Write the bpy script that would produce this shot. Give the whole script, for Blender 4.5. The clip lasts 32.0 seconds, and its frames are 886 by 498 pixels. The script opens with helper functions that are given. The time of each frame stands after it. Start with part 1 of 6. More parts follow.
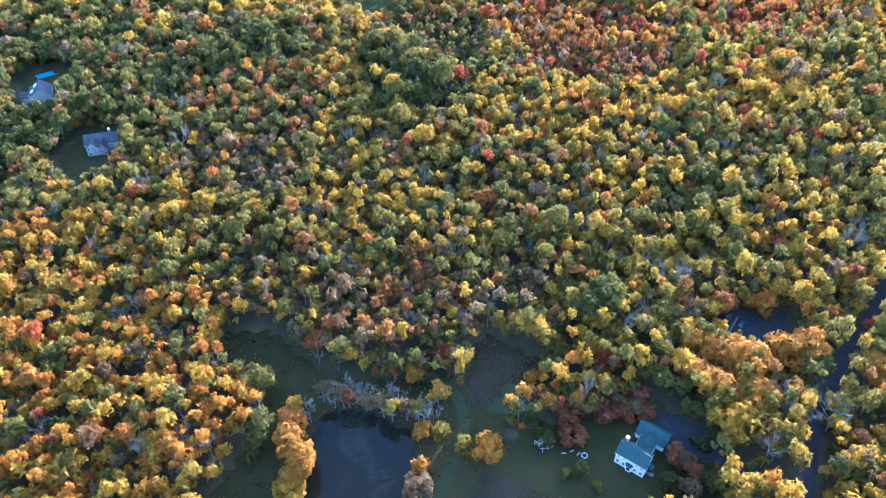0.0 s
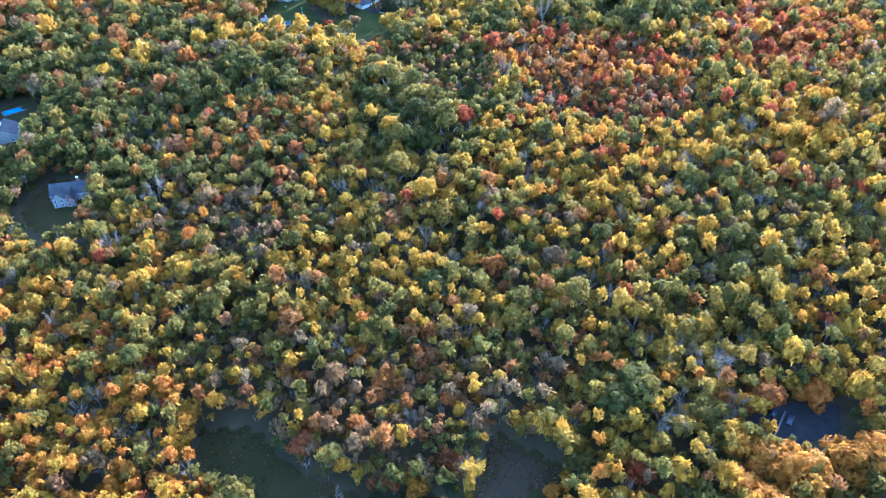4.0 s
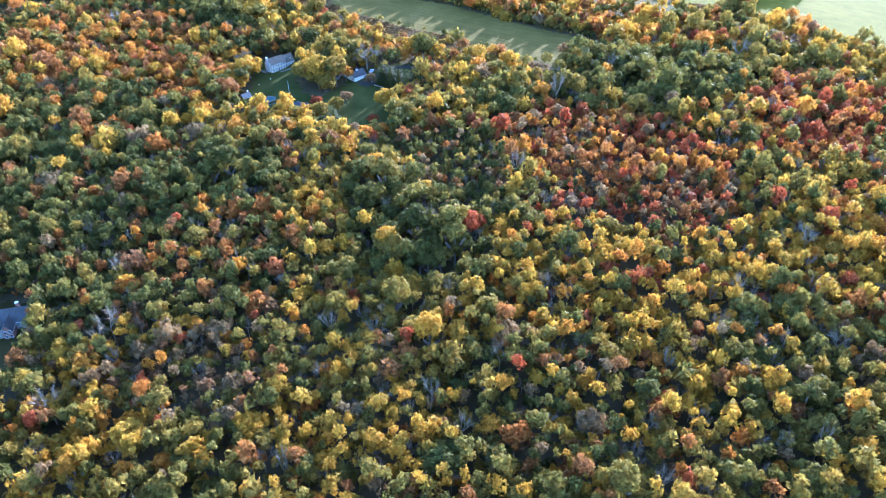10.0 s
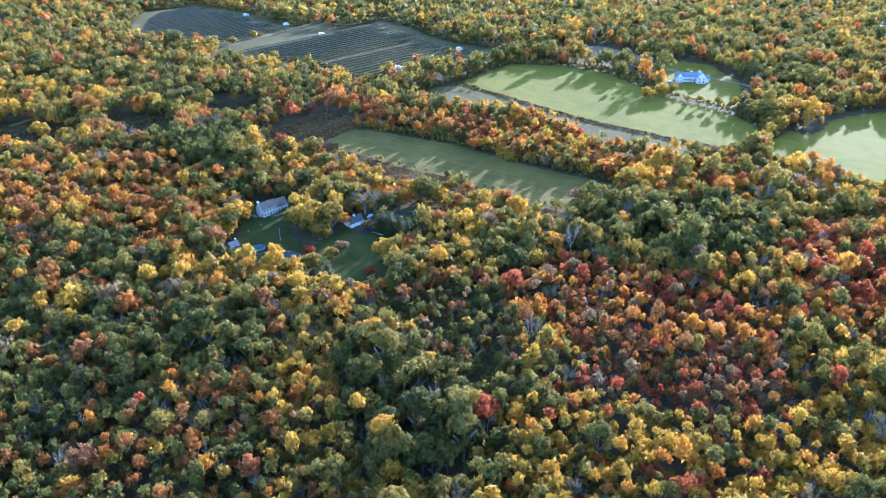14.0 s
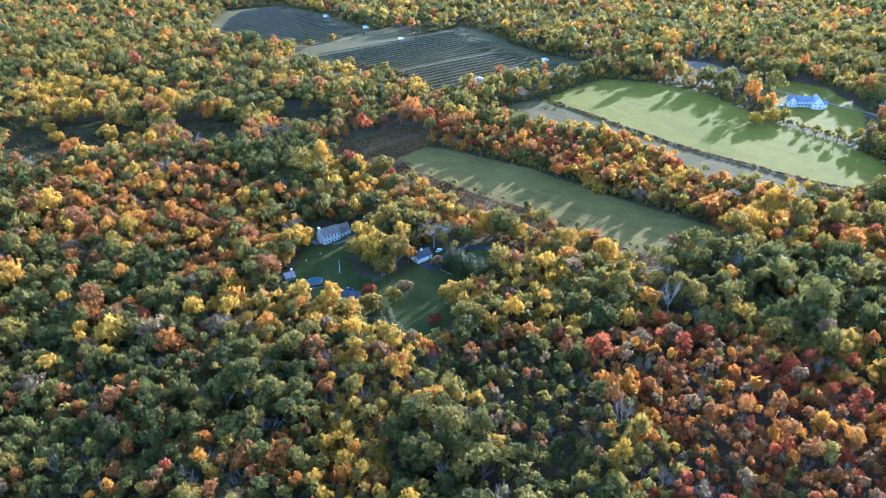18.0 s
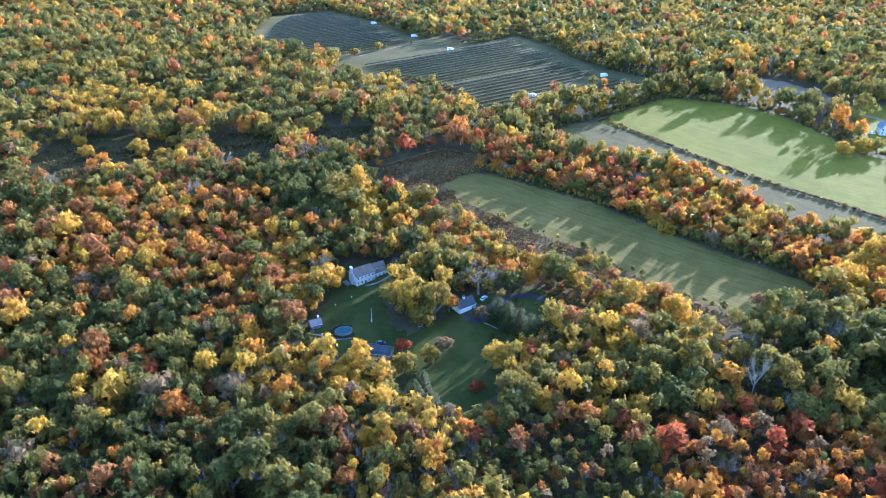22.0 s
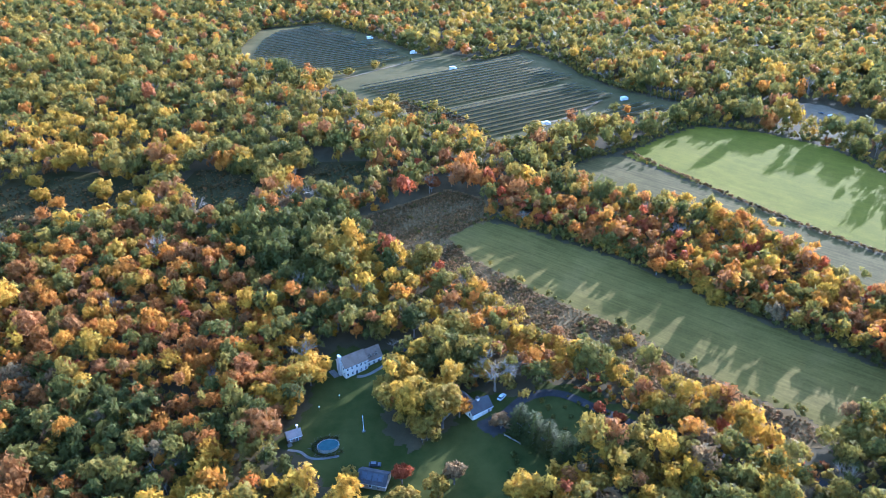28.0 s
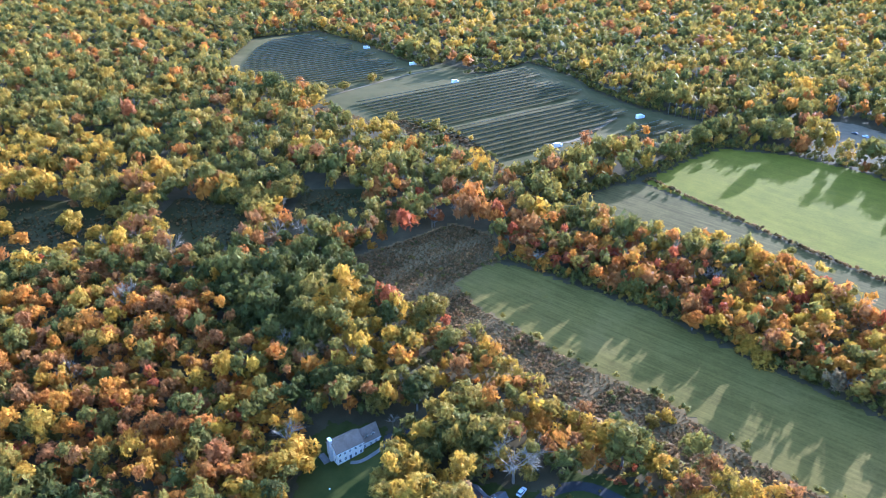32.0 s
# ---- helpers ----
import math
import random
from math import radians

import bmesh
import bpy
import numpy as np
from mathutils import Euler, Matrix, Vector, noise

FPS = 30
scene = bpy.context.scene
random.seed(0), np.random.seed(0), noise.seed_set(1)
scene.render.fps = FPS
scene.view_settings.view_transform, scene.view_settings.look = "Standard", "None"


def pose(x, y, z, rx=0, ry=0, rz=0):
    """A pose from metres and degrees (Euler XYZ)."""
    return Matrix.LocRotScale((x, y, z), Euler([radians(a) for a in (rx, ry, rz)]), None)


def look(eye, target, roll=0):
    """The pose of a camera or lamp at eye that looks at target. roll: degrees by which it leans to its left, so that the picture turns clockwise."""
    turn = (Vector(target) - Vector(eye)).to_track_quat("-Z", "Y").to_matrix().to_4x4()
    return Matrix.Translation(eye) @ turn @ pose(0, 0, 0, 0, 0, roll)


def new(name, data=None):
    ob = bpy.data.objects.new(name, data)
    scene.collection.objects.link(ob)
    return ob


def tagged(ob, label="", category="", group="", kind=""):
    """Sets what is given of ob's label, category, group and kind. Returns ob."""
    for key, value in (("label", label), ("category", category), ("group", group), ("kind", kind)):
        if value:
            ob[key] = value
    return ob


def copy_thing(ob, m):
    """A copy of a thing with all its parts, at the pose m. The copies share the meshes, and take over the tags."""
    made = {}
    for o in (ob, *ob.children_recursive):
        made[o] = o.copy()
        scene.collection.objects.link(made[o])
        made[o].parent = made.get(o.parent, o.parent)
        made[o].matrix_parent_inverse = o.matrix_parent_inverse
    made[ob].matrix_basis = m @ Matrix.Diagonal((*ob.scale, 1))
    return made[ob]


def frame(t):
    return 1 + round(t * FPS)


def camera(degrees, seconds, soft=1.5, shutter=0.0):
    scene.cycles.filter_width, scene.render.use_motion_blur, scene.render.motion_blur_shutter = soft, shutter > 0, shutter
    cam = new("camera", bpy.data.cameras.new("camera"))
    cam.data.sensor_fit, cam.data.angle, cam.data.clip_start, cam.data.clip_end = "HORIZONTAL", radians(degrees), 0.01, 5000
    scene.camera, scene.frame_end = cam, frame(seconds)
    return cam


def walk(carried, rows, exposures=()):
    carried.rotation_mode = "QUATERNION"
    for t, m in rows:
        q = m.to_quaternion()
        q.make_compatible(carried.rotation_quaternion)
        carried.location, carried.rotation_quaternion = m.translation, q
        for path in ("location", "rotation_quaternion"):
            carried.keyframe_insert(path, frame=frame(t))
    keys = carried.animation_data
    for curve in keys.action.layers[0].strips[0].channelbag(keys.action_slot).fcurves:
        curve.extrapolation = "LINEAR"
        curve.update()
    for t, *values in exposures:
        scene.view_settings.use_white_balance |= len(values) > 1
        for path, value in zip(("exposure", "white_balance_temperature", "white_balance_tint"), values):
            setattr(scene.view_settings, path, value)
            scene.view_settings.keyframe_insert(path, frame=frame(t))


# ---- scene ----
cam = camera(64.09, 32.0, soft=0.5)
PATH = [  # seconds, x, y, z, pitch, turn to the left, lean to the right
    (0, -0.00, -0.00, 184.49, -39.371, -3.478, -0.117),
    (1, 0.02, 11.12, 184.51, -39.345, -3.549, -0.124),
    (2, 0.01, 22.24, 184.49, -39.317, -3.610, -0.065),
    (3, 0.03, 33.40, 184.57, -39.284, -3.680, -0.076),
    (3.5, 0.03, 39.02, 184.58, -39.282, -3.721, -0.111),
    (5.5, -0.08, 61.41, 184.48, -39.209, -3.902, -0.074),
    (6, 0.00, 66.96, 184.55, -39.201, -3.924, -0.035),
    (7, 0.22, 78.09, 184.65, -39.155, -3.937, 0.043),
    (8, 0.46, 89.27, 184.73, -39.113, -3.960, 0.114),
    (9, 0.75, 100.62, 184.82, -39.095, -3.954, 0.274),
    (9.5, 0.91, 106.42, 184.89, -39.088, -3.953, 0.296),
    (9.7, 0.97, 108.77, 185.13, -39.088, -3.968, 0.295),
    (10, 1.06, 112.28, 185.48, -36.979, -3.991, 0.292),
    (10.5, 1.17, 118.08, 185.32, -31.838, -4.024, 0.162),
    (10.9, 1.21, 122.71, 184.67, -27.948, -4.051, 0.144),
    (11, 1.23, 123.87, 184.51, -27.834, -4.058, 0.139),
    (12, 1.27, 135.70, 184.35, -27.791, -4.093, 0.107),
    (13, 1.26, 147.77, 184.28, -27.797, -4.135, 0.089),
    (14, 1.16, 159.86, 184.20, -27.810, -4.253, 0.098),
    (14.5, 1.06, 165.90, 184.15, -27.835, -4.285, 0.110),
    (16.5, 0.57, 190.08, 184.01, -27.832, -4.513, 0.066),
    (16.7, 0.53, 192.54, 183.97, -27.838, -3.826, 0.080),
    (17, 0.48, 196.23, 183.90, -27.847, 1.456, 0.101),
    (17.5, 0.52, 202.42, 183.66, -27.845, 2.087, -0.187),
    (18, 0.53, 208.60, 183.62, -27.849, 2.081, -0.218),
    (19, 0.30, 220.83, 183.51, -27.848, 2.115, -0.182),
    (20, -0.34, 232.97, 183.43, -27.813, 2.114, -0.175),
    (20.15, -0.48, 234.78, 183.35, -27.808, 2.286, -0.183),
    (20.5, -0.80, 239.00, 183.17, -27.797, 6.090, -0.202),
    (21, -1.35, 245.00, 183.14, -27.781, 6.096, -0.193),
    (22, -2.71, 256.91, 183.10, -27.725, 6.104, -0.158),
    (23, -4.36, 268.68, 183.04, -27.618, 6.130, -0.141),
    (24, -6.23, 280.33, 182.94, -27.504, 6.103, -0.068),
    (25, -8.04, 292.15, 182.73, -27.479, 6.117, -0.058),
    (25.5, -8.97, 298.16, 182.64, -27.507, 6.118, -0.070),
    (27.5, -12.82, 322.68, 182.70, -27.440, 6.101, 0.079),
    (28, -13.76, 328.75, 182.70, -27.443, 6.077, 0.110),
    (29, -15.65, 340.74, 182.69, -27.379, 6.076, 0.118),
    (30, -17.78, 352.72, 182.66, -27.361, 6.027, 0.119),
    (31, -20.16, 364.73, 182.70, -27.334, 5.957, 0.101),
    (32, -22.56, 376.68, 182.70, -27.336, 5.870, 0.089),
]


def heading(x, y, z, pitch, turn, lean):
    """A camera pose from a place, a pitch and a turn to the left of +y, in degrees."""
    p, w = radians(pitch), radians(turn)
    way = Vector((-math.sin(w) * math.cos(p), math.cos(w) * math.cos(p), math.sin(p)))
    return look((x, y, z), Vector((x, y, z)) + way * 10, -lean)


walk(cam, [(row[0], heading(*row[1:])) for row in PATH], exposures=[(0, 3.22, 4280, 18), (9.5, 3.22, 4280, 18), (11, 2.82, 4280, 18), (32, 2.82, 4280, 18)])

# ---- light: late afternoon sun, low, ahead and to the right of the flight ----
SUN_AZ, SUN_EL = 36.0, 15.0
world = bpy.data.worlds.new("sky")
scene.world = world
world.use_nodes = True
wn = world.node_tree.nodes
sky = wn.new("ShaderNodeTexSky")
sky.sky_type, sky.sun_disc = "NISHITA", False
sky.sun_elevation, sky.sun_rotation = radians(SUN_EL), radians(SUN_AZ)
sky.air_density, sky.dust_density, sky.ozone_density = 1.2, 1.2, 1.2
wn["Background"].inputs["Strength"].default_value = 0.15
world.node_tree.links.new(sky.outputs[0], wn["Background"].inputs["Color"])
sun_data = bpy.data.lights.new("sun", "SUN")
sun_data.energy, sun_data.angle, sun_data.color = 4.3, radians(0.6), (1.0, 0.86, 0.68)
sun = new("sun", sun_data)
sun.matrix_world = look((0, 0, 400), (-math.sin(radians(SUN_AZ)) * math.cos(radians(SUN_EL)) * 100,
                                     -math.cos(radians(SUN_AZ)) * math.cos(radians(SUN_EL)) * 100,
                                     400 - math.sin(radians(SUN_EL)) * 100))


# ---- materials ----
class Mat:
    """A small builder for procedural node materials."""

    def __init__(self, name, rough=0.9, metal=0.0, spec=0.3):
        self.m = bpy.data.materials.new(name)
        self.m.use_nodes = True
        self.n, self.l = self.m.node_tree.nodes, self.m.node_tree.links
        self.b = self.n["Principled BSDF"]
        self.b.inputs["Roughness"].default_value = rough
        self.b.inputs["Metallic"].default_value = metal
        self.b.inputs["Specular IOR Level"].default_value = spec

    def node(self, kind, **settings):
        node = self.n.new(kind)
        for key, value in settings.items():
            if key in ("operation", "blend_type", "data_type", "attribute_name", "feature"):
                exec_set(node, key, value)
            else:
                node.inputs[key].default_value = value
        return node

    def link(self, a, b):
        self.l.new(a, b)

    def place(self):
        return self.node("ShaderNodeNewGeometry").outputs["Position"]

    def noise(self, scale, detail=3.0, rough=0.6, vector=None):
        t = self.node("ShaderNodeTexNoise", Scale=scale, Detail=detail, Roughness=rough)
        self.link(vector or self.place(), t.inputs["Vector"])
        return t.outputs["Fac"]

    def ramp(self, fac, stops):
        r = self.node("ShaderNodeValToRGB")
        e = r.color_ramp.elements
        while len(e) < len(stops):
            e.new(0.5)
        for el, (p, c) in zip(e, stops):
            el.position, el.color = p, (*c, 1)
        self.link(fac, r.inputs[0])
        return r.outputs[0]

    def mix(self, fac, a, b, blend="MIX"):
        m = self.n.new("ShaderNodeMixRGB")
        m.blend_type = blend
        for value, slot in ((fac, 0), (a, 1), (b, 2)):
            if isinstance(value, (int, float)):
                m.inputs[slot].default_value = value
            elif isinstance(value, tuple):
                m.inputs[slot].default_value = (*value, 1)
            else:
                self.link(value, m.inputs[slot])
        return m.outputs[0]

    def math(self, op, a, b):
        m = self.n.new("ShaderNodeMath")
        m.operation = op
        for value, slot in ((a, 0), (b, 1)):
            if isinstance(value, (int, float)):
                m.inputs[slot].default_value = value
            else:
                self.link(value, m.inputs[slot])
        return m.outputs[0]

    def vary(self, colour, fac, low, high):
        """colour times a value between low and high."""
        v = self.ramp(fac, [(0.0, (low,) * 3), (1.0, (high,) * 3)])
        return self.mix(1.0, colour, v, "MULTIPLY")

    def colour(self, c):
        self.link(c, self.b.inputs["Base Color"])
        return self

    def bump(self, height, strength=0.4, distance=0.1):
        n = self.node("ShaderNodeBump", Strength=strength, Distance=distance)
        self.link(height, n.inputs["Height"])
        self.link(n.outputs[0], self.b.inputs["Normal"])
        return self


def exec_set(node, key, value):
    if key == "operation":
        node.operation = value
    elif key == "blend_type":
        node.blend_type = value
    elif key == "attribute_name":
        node.attribute_name = value
    elif key == "feature":
        node.feature = value


def surface(name, c1, c2, scale, fine, rough=0.9, bump=0.3, spec=0.3, metal=0.0, depth=0.02, low=0.75, high=1.2):
    """Two-scale mottled surface: broad patches between c1 and c2, fine grain on top."""
    m = Mat(name, rough, metal, spec)
    broad = m.ramp(m.noise(scale, 4), [(0.32, c1), (0.68, c2)])
    grain = m.noise(fine, 3, 0.7)
    m.colour(m.vary(broad, grain, low, high))
    if bump:
        m.bump(grain, bump, depth)
    return m.m


PALETTE = [(0.0, (0.044, 0.050, 0.013)), (0.14, (0.090, 0.092, 0.020)), (0.28, (0.150, 0.128, 0.025)),
           (0.40, (0.232, 0.166, 0.025)), (0.48, (0.360, 0.228, 0.020)), (0.56, (0.370, 0.190, 0.020)), (0.66, (0.335, 0.132, 0.020)),
           (0.76, (0.200, 0.100, 0.030)), (0.86, (0.265, 0.066, 0.022)), (0.94, (0.160, 0.104, 0.044)), (1.0, (0.185, 0.138, 0.068))]
SCRUB_COLOURS = [(0.0, (0.070, 0.058, 0.018)), (0.35, (0.140, 0.096, 0.032)), (0.7, (0.205, 0.126, 0.046)), (1.0, (0.270, 0.175, 0.080))]


def palette(tone):
    for (a, ca), (b, cb) in zip(PALETTE, PALETTE[1:]):
        if tone <= b:
            k = (tone - a) / (b - a)
            return tuple(x + (y - x) * k for x, y in zip(ca, cb))
    return PALETTE[-1][1]


def foliage(name, tone=None, colours=PALETTE):
    """Sprays of leaves, thin, holed and lit through. tone None: read for each tree from the mesh's tree_tone."""
    m = Mat(name, 0.7, 0.0, 0.1)
    if tone is None:
        a = m.node("ShaderNodeAttribute", attribute_name="tree_tone")
        colour = m.ramp(a.outputs["Fac"], colours)
    else:
        info = m.node("ShaderNodeObjectInfo").outputs["Random"]
        colour = m.vary(m.mix(1.0, palette(tone), (1, 1, 1), "MULTIPLY"), info, 0.8, 1.2)
    island = m.node("ShaderNodeNewGeometry").outputs["Random Per Island"]
    colour = m.vary(colour, island, 0.72, 1.28)
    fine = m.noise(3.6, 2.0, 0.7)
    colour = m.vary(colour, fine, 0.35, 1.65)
    warm = m.mix(1.0, colour, (1.2, 0.92, 0.7), "MULTIPLY")
    colour = m.mix(m.ramp(m.noise(0.3, 2), [(0.4, (0, 0, 0)), (0.7, (0.7, 0.7, 0.7))]), colour, warm)
    m.colour(colour).bump(fine, 0.8, 0.35)
    t = m.node("ShaderNodeBsdfTranslucent")
    m.link(colour, t.inputs["Color"])
    s = m.node("ShaderNodeMixShader", Fac=0.42)
    m.link(m.b.outputs[0], s.inputs[1])
    m.link(t.outputs[0], s.inputs[2])
    clear = m.node("ShaderNodeBsdfTransparent")
    holes = m.ramp(m.noise(2.3, 3.0, 0.75), [(0.462, (1, 1, 1)), (0.472, (0, 0, 0))])
    gap = m.node("ShaderNodeMixShader")
    m.link(holes, gap.inputs[0])
    m.link(s.outputs[0], gap.inputs[1])
    m.link(clear.outputs[0], gap.inputs[2])
    m.link(gap.outputs[0], m.n["Material Output"].inputs[0])
    return m.m


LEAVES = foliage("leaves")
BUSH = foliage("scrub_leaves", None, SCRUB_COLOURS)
BARK = surface("bark", (0.09, 0.075, 0.06), (0.16, 0.14, 0.12), 0.6, 6.0)
BARE = surface("bare_twigs", (0.16, 0.132, 0.092), (0.24, 0.200, 0.145), 0.4, 5.0)
FLOOR = surface("forest_floor", (0.045, 0.037, 0.018), (0.078, 0.060, 0.030), 0.06, 1.6, bump=0.4, depth=0.05, spec=0.03)
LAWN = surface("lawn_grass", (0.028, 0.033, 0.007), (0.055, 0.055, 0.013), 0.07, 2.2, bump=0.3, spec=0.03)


def mown(name, c1, c2, c3, angle, width, depth):
    """A field with broad patches and drawn-out mowing streaks of the given width across the angle."""
    m = Mat(name, 0.95, 0.0, 0.04)
    broad = m.ramp(m.noise(0.02, 5), [(0.3, c1), (0.55, c2), (0.75, c3)])
    turned = m.node("ShaderNodeMapping")
    turned.inputs["Rotation"].default_value = (0, 0, radians(angle))
    m.link(m.place(), turned.inputs["Vector"])
    drawn = m.node("ShaderNodeMapping")
    drawn.inputs["Scale"].default_value = (1.0 / width, 0.035, 0.1)
    m.link(turned.outputs[0], drawn.inputs["Vector"])
    streak = m.ramp(m.noise(1.0, 3, 0.65, drawn.outputs[0]), [(0.3, (0, 0, 0)), (0.7, (1, 1, 1))])
    c = m.vary(broad, streak, 1 - depth, 1 + depth)
    grain = m.noise(0.9, 5, 0.8)
    c = m.vary(c, m.noise(0.12, 3, 0.6), 0.75, 1.25)
    m.colour(m.vary(c, grain, 0.55, 1.45)).bump(grain, 0.4, 0.06)
    return m.m


HAY = mown("hay_field", (0.078, 0.062, 0.013), (0.098, 0.076, 0.017), (0.134, 0.098, 0.028), -55, 1.3, 0.20)
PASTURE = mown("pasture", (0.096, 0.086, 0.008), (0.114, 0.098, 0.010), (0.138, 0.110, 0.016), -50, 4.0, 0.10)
PATHGRASS = surface("path_grass", (0.036, 0.040, 0.015), (0.054, 0.050, 0.022), 0.15, 2.0, spec=0.03)
# meadow and marsh grass; on three yards its dark tone stands in for shade
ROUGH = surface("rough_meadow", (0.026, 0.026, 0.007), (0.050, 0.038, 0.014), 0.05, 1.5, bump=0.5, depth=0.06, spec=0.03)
SOLAR_GRASS = surface("solar_grass", (0.058, 0.050, 0.016), (0.096, 0.074, 0.028), 0.03, 0.8, bump=0.4, spec=0.03)
STUBBLE = mown("stubble", (0.062, 0.049, 0.014), (0.080, 0.062, 0.020), (0.075, 0.060, 0.018), -52, 1.8, 0.25)
SCRUB = surface("scrub_ground", (0.095, 0.064, 0.024), (0.135, 0.090, 0.038), 0.08, 1.2, bump=0.5, depth=0.08, spec=0.03)
WEEDS = surface("weed_ground", (0.032, 0.026, 0.014), (0.054, 0.038, 0.022), 0.08, 1.2, bump=0.5, depth=0.08, spec=0.03)
ASPHALT = surface("asphalt", (0.034, 0.031, 0.029), (0.048, 0.044, 0.040), 0.3, 6.0, bump=0.1, spec=0.03)
DIRT = surface("dirt_track", (0.13, 0.098, 0.056), (0.18, 0.138, 0.082), 0.1, 2.0, spec=0.03)
WATER = Mat("pond_water", 0.05, 0.0, 0.25)
WATER.b.inputs["Base Color"].default_value = (0.014, 0.011, 0.006, 1)
WATER.b.inputs["IOR"].default_value = 1.33
WATER.bump(WATER.noise(1.6, 3), 0.05, 0.02)
WATER = WATER.m
RIPPLED = Mat("rippled_water", 0.2, 0.0, 0.5)
RIPPLED.b.inputs["Base Color"].default_value = (0.006, 0.009, 0.012, 1)
RIPPLED.bump(RIPPLED.noise(2.5, 3), 0.2, 0.05)
RIPPLED = RIPPLED.m

# ---- the lie of the land ----
HILLS = (-7.1, -1.7, -1.1, 0.1, -6.1, 5.1, 6.0, 9.8, -3.4, -0.2, -3.8, 5.3, -8.7, 4.9, 0.5, 3.1, -5.0, 1.1, -2.5, 3.7, -2.5, 0.7, 4.1, 2.8)


def land(x, y):
    """Height of the ground, for numbers or arrays."""
    x, y = np.asarray(x, float), np.asarray(y, float)
    u = np.clip((y - 100) / 900, 0, 1)
    z = -16 + 30 * u * u * (3 - 2 * u)
    i = 0
    for cy in (150, 330, 510, 690, 870, 1080):
        for cx in (-260, -80, 100, 280):
            z = z + HILLS[i] * np.exp(-((x - cx) ** 2 + (y - cy) ** 2) / 45000.0)
            i += 1
    return z


def mesh_from(name, verts, faces, material=None, smooth=False):
    me = bpy.data.meshes.new(name)
    me.from_pydata([tuple(v) for v in verts], [], [tuple(f) for f in faces])
    if material:
        me.materials.append(material)
    if smooth:
        me.polygons.foreach_set("use_smooth", [True] * len(me.polygons))
    me.update()
    return me


def tri_mesh(name, verts, tone, materials, slots=None):
    """A mesh of loose triangles, three vertices each, with a tone for each vertex. Six numbers a vertex: a place and the way the foliage faces."""
    facing = verts[:, 3:] if verts.shape[1] == 6 else None
    verts = verts[:, :3]
    me = bpy.data.meshes.new(name)
    n = len(verts) // 3
    me.vertices.add(3 * n)
    me.vertices.foreach_set("co", np.ascontiguousarray(verts, np.float32).ravel())
    me.loops.add(3 * n)
    me.loops.foreach_set("vertex_index", np.arange(3 * n, dtype=np.int32))
    me.polygons.add(n)
    me.polygons.foreach_set("loop_start", np.arange(0, 3 * n, 3, dtype=np.int32))
    for m in materials:
        me.materials.append(m)
    if slots is not None:
        me.polygons.foreach_set("material_index", np.asarray(slots, np.int32))
    if tone is not None:
        a = me.attributes.new("tree_tone", "FLOAT", "POINT")
        a.data.foreach_set("value", np.asarray(tone, np.float32))
    me.update(calc_edges=True)
    if facing is not None:
        a = me.attributes.new("custom_normal", "FLOAT_VECTOR", "POINT")
        a.data.foreach_set("vector", np.ascontiguousarray(facing, np.float32).ravel())
        me.update()
    return me


def faced(tri, out, own=0.45):
    """Triangles turned to face outwards, each vertex with a rounded direction: partly that of its clump, partly its own."""
    flat = np.cross(tri[:, 1] - tri[:, 0], tri[:, 2] - tri[:, 0])
    flat /= np.maximum(np.linalg.norm(flat, axis=1), 1e-9)[:, None]
    out = out / np.maximum(np.linalg.norm(out, axis=2), 1e-9)[..., None]
    back = (flat * out.mean(1)).sum(1) < 0
    tri, out = tri.copy(), out.copy()
    tri[back], out[back] = tri[back][:, ::-1], out[back][:, ::-1]
    flat[back] *= -1
    n = out * (1 - own) + flat[:, None] * own
    n /= np.maximum(np.linalg.norm(n, axis=2), 1e-9)[..., None]
    return np.concatenate([tri, n], 2)


def grid_lines(near, far_min, far_max, step):
    """Even lines over the near stretch, ever wider ones out to the far ends."""
    a = list(np.arange(near[0], near[1] + 0.1, step))
    s, v = step, near[0]
    while v > far_min:
        s *= 1.35
        v -= s
        a.insert(0, v)
    s, v = step, near[1]
    while v < far_max:
        s *= 1.35
        v += s
        a.append(v)
    return np.array(a)


gx, gy = grid_lines((-700, 700), -4500, 4500, 12), grid_lines((-60, 1700), -1500, 4800, 12)
XX, YY = np.meshgrid(gx, gy)
nx, ny = len(gx), len(gy)
idx = np.arange(nx * ny).reshape(ny, nx)
quads = np.stack([idx[:-1, :-1], idx[:-1, 1:], idx[1:, 1:], idx[1:, :-1]], -1).reshape(-1, 4)
ground = new("ground", mesh_from("ground", np.stack([XX, YY, land(XX, YY)], -1).reshape(-1, 3).tolist(), quads.tolist(), FLOOR, True))
tagged(ground, "rolling woodland floor of dark earth, litter and moss", "ground", kind="structure")


def inside(poly, x, y):
    """Which of the points lie in the polygon."""
    x, y = np.asarray(x, float), np.asarray(y, float)
    hit = np.zeros(x.shape, bool)
    for (ax, ay), (bx, by) in zip(poly, poly[1:] + poly[:1]):
        if ay == by:
            continue
        cross = ((ay > y) != (by > y)) & (x < (bx - ax) * (y - ay) / (by - ay) + ax)
        hit ^= cross
    return hit


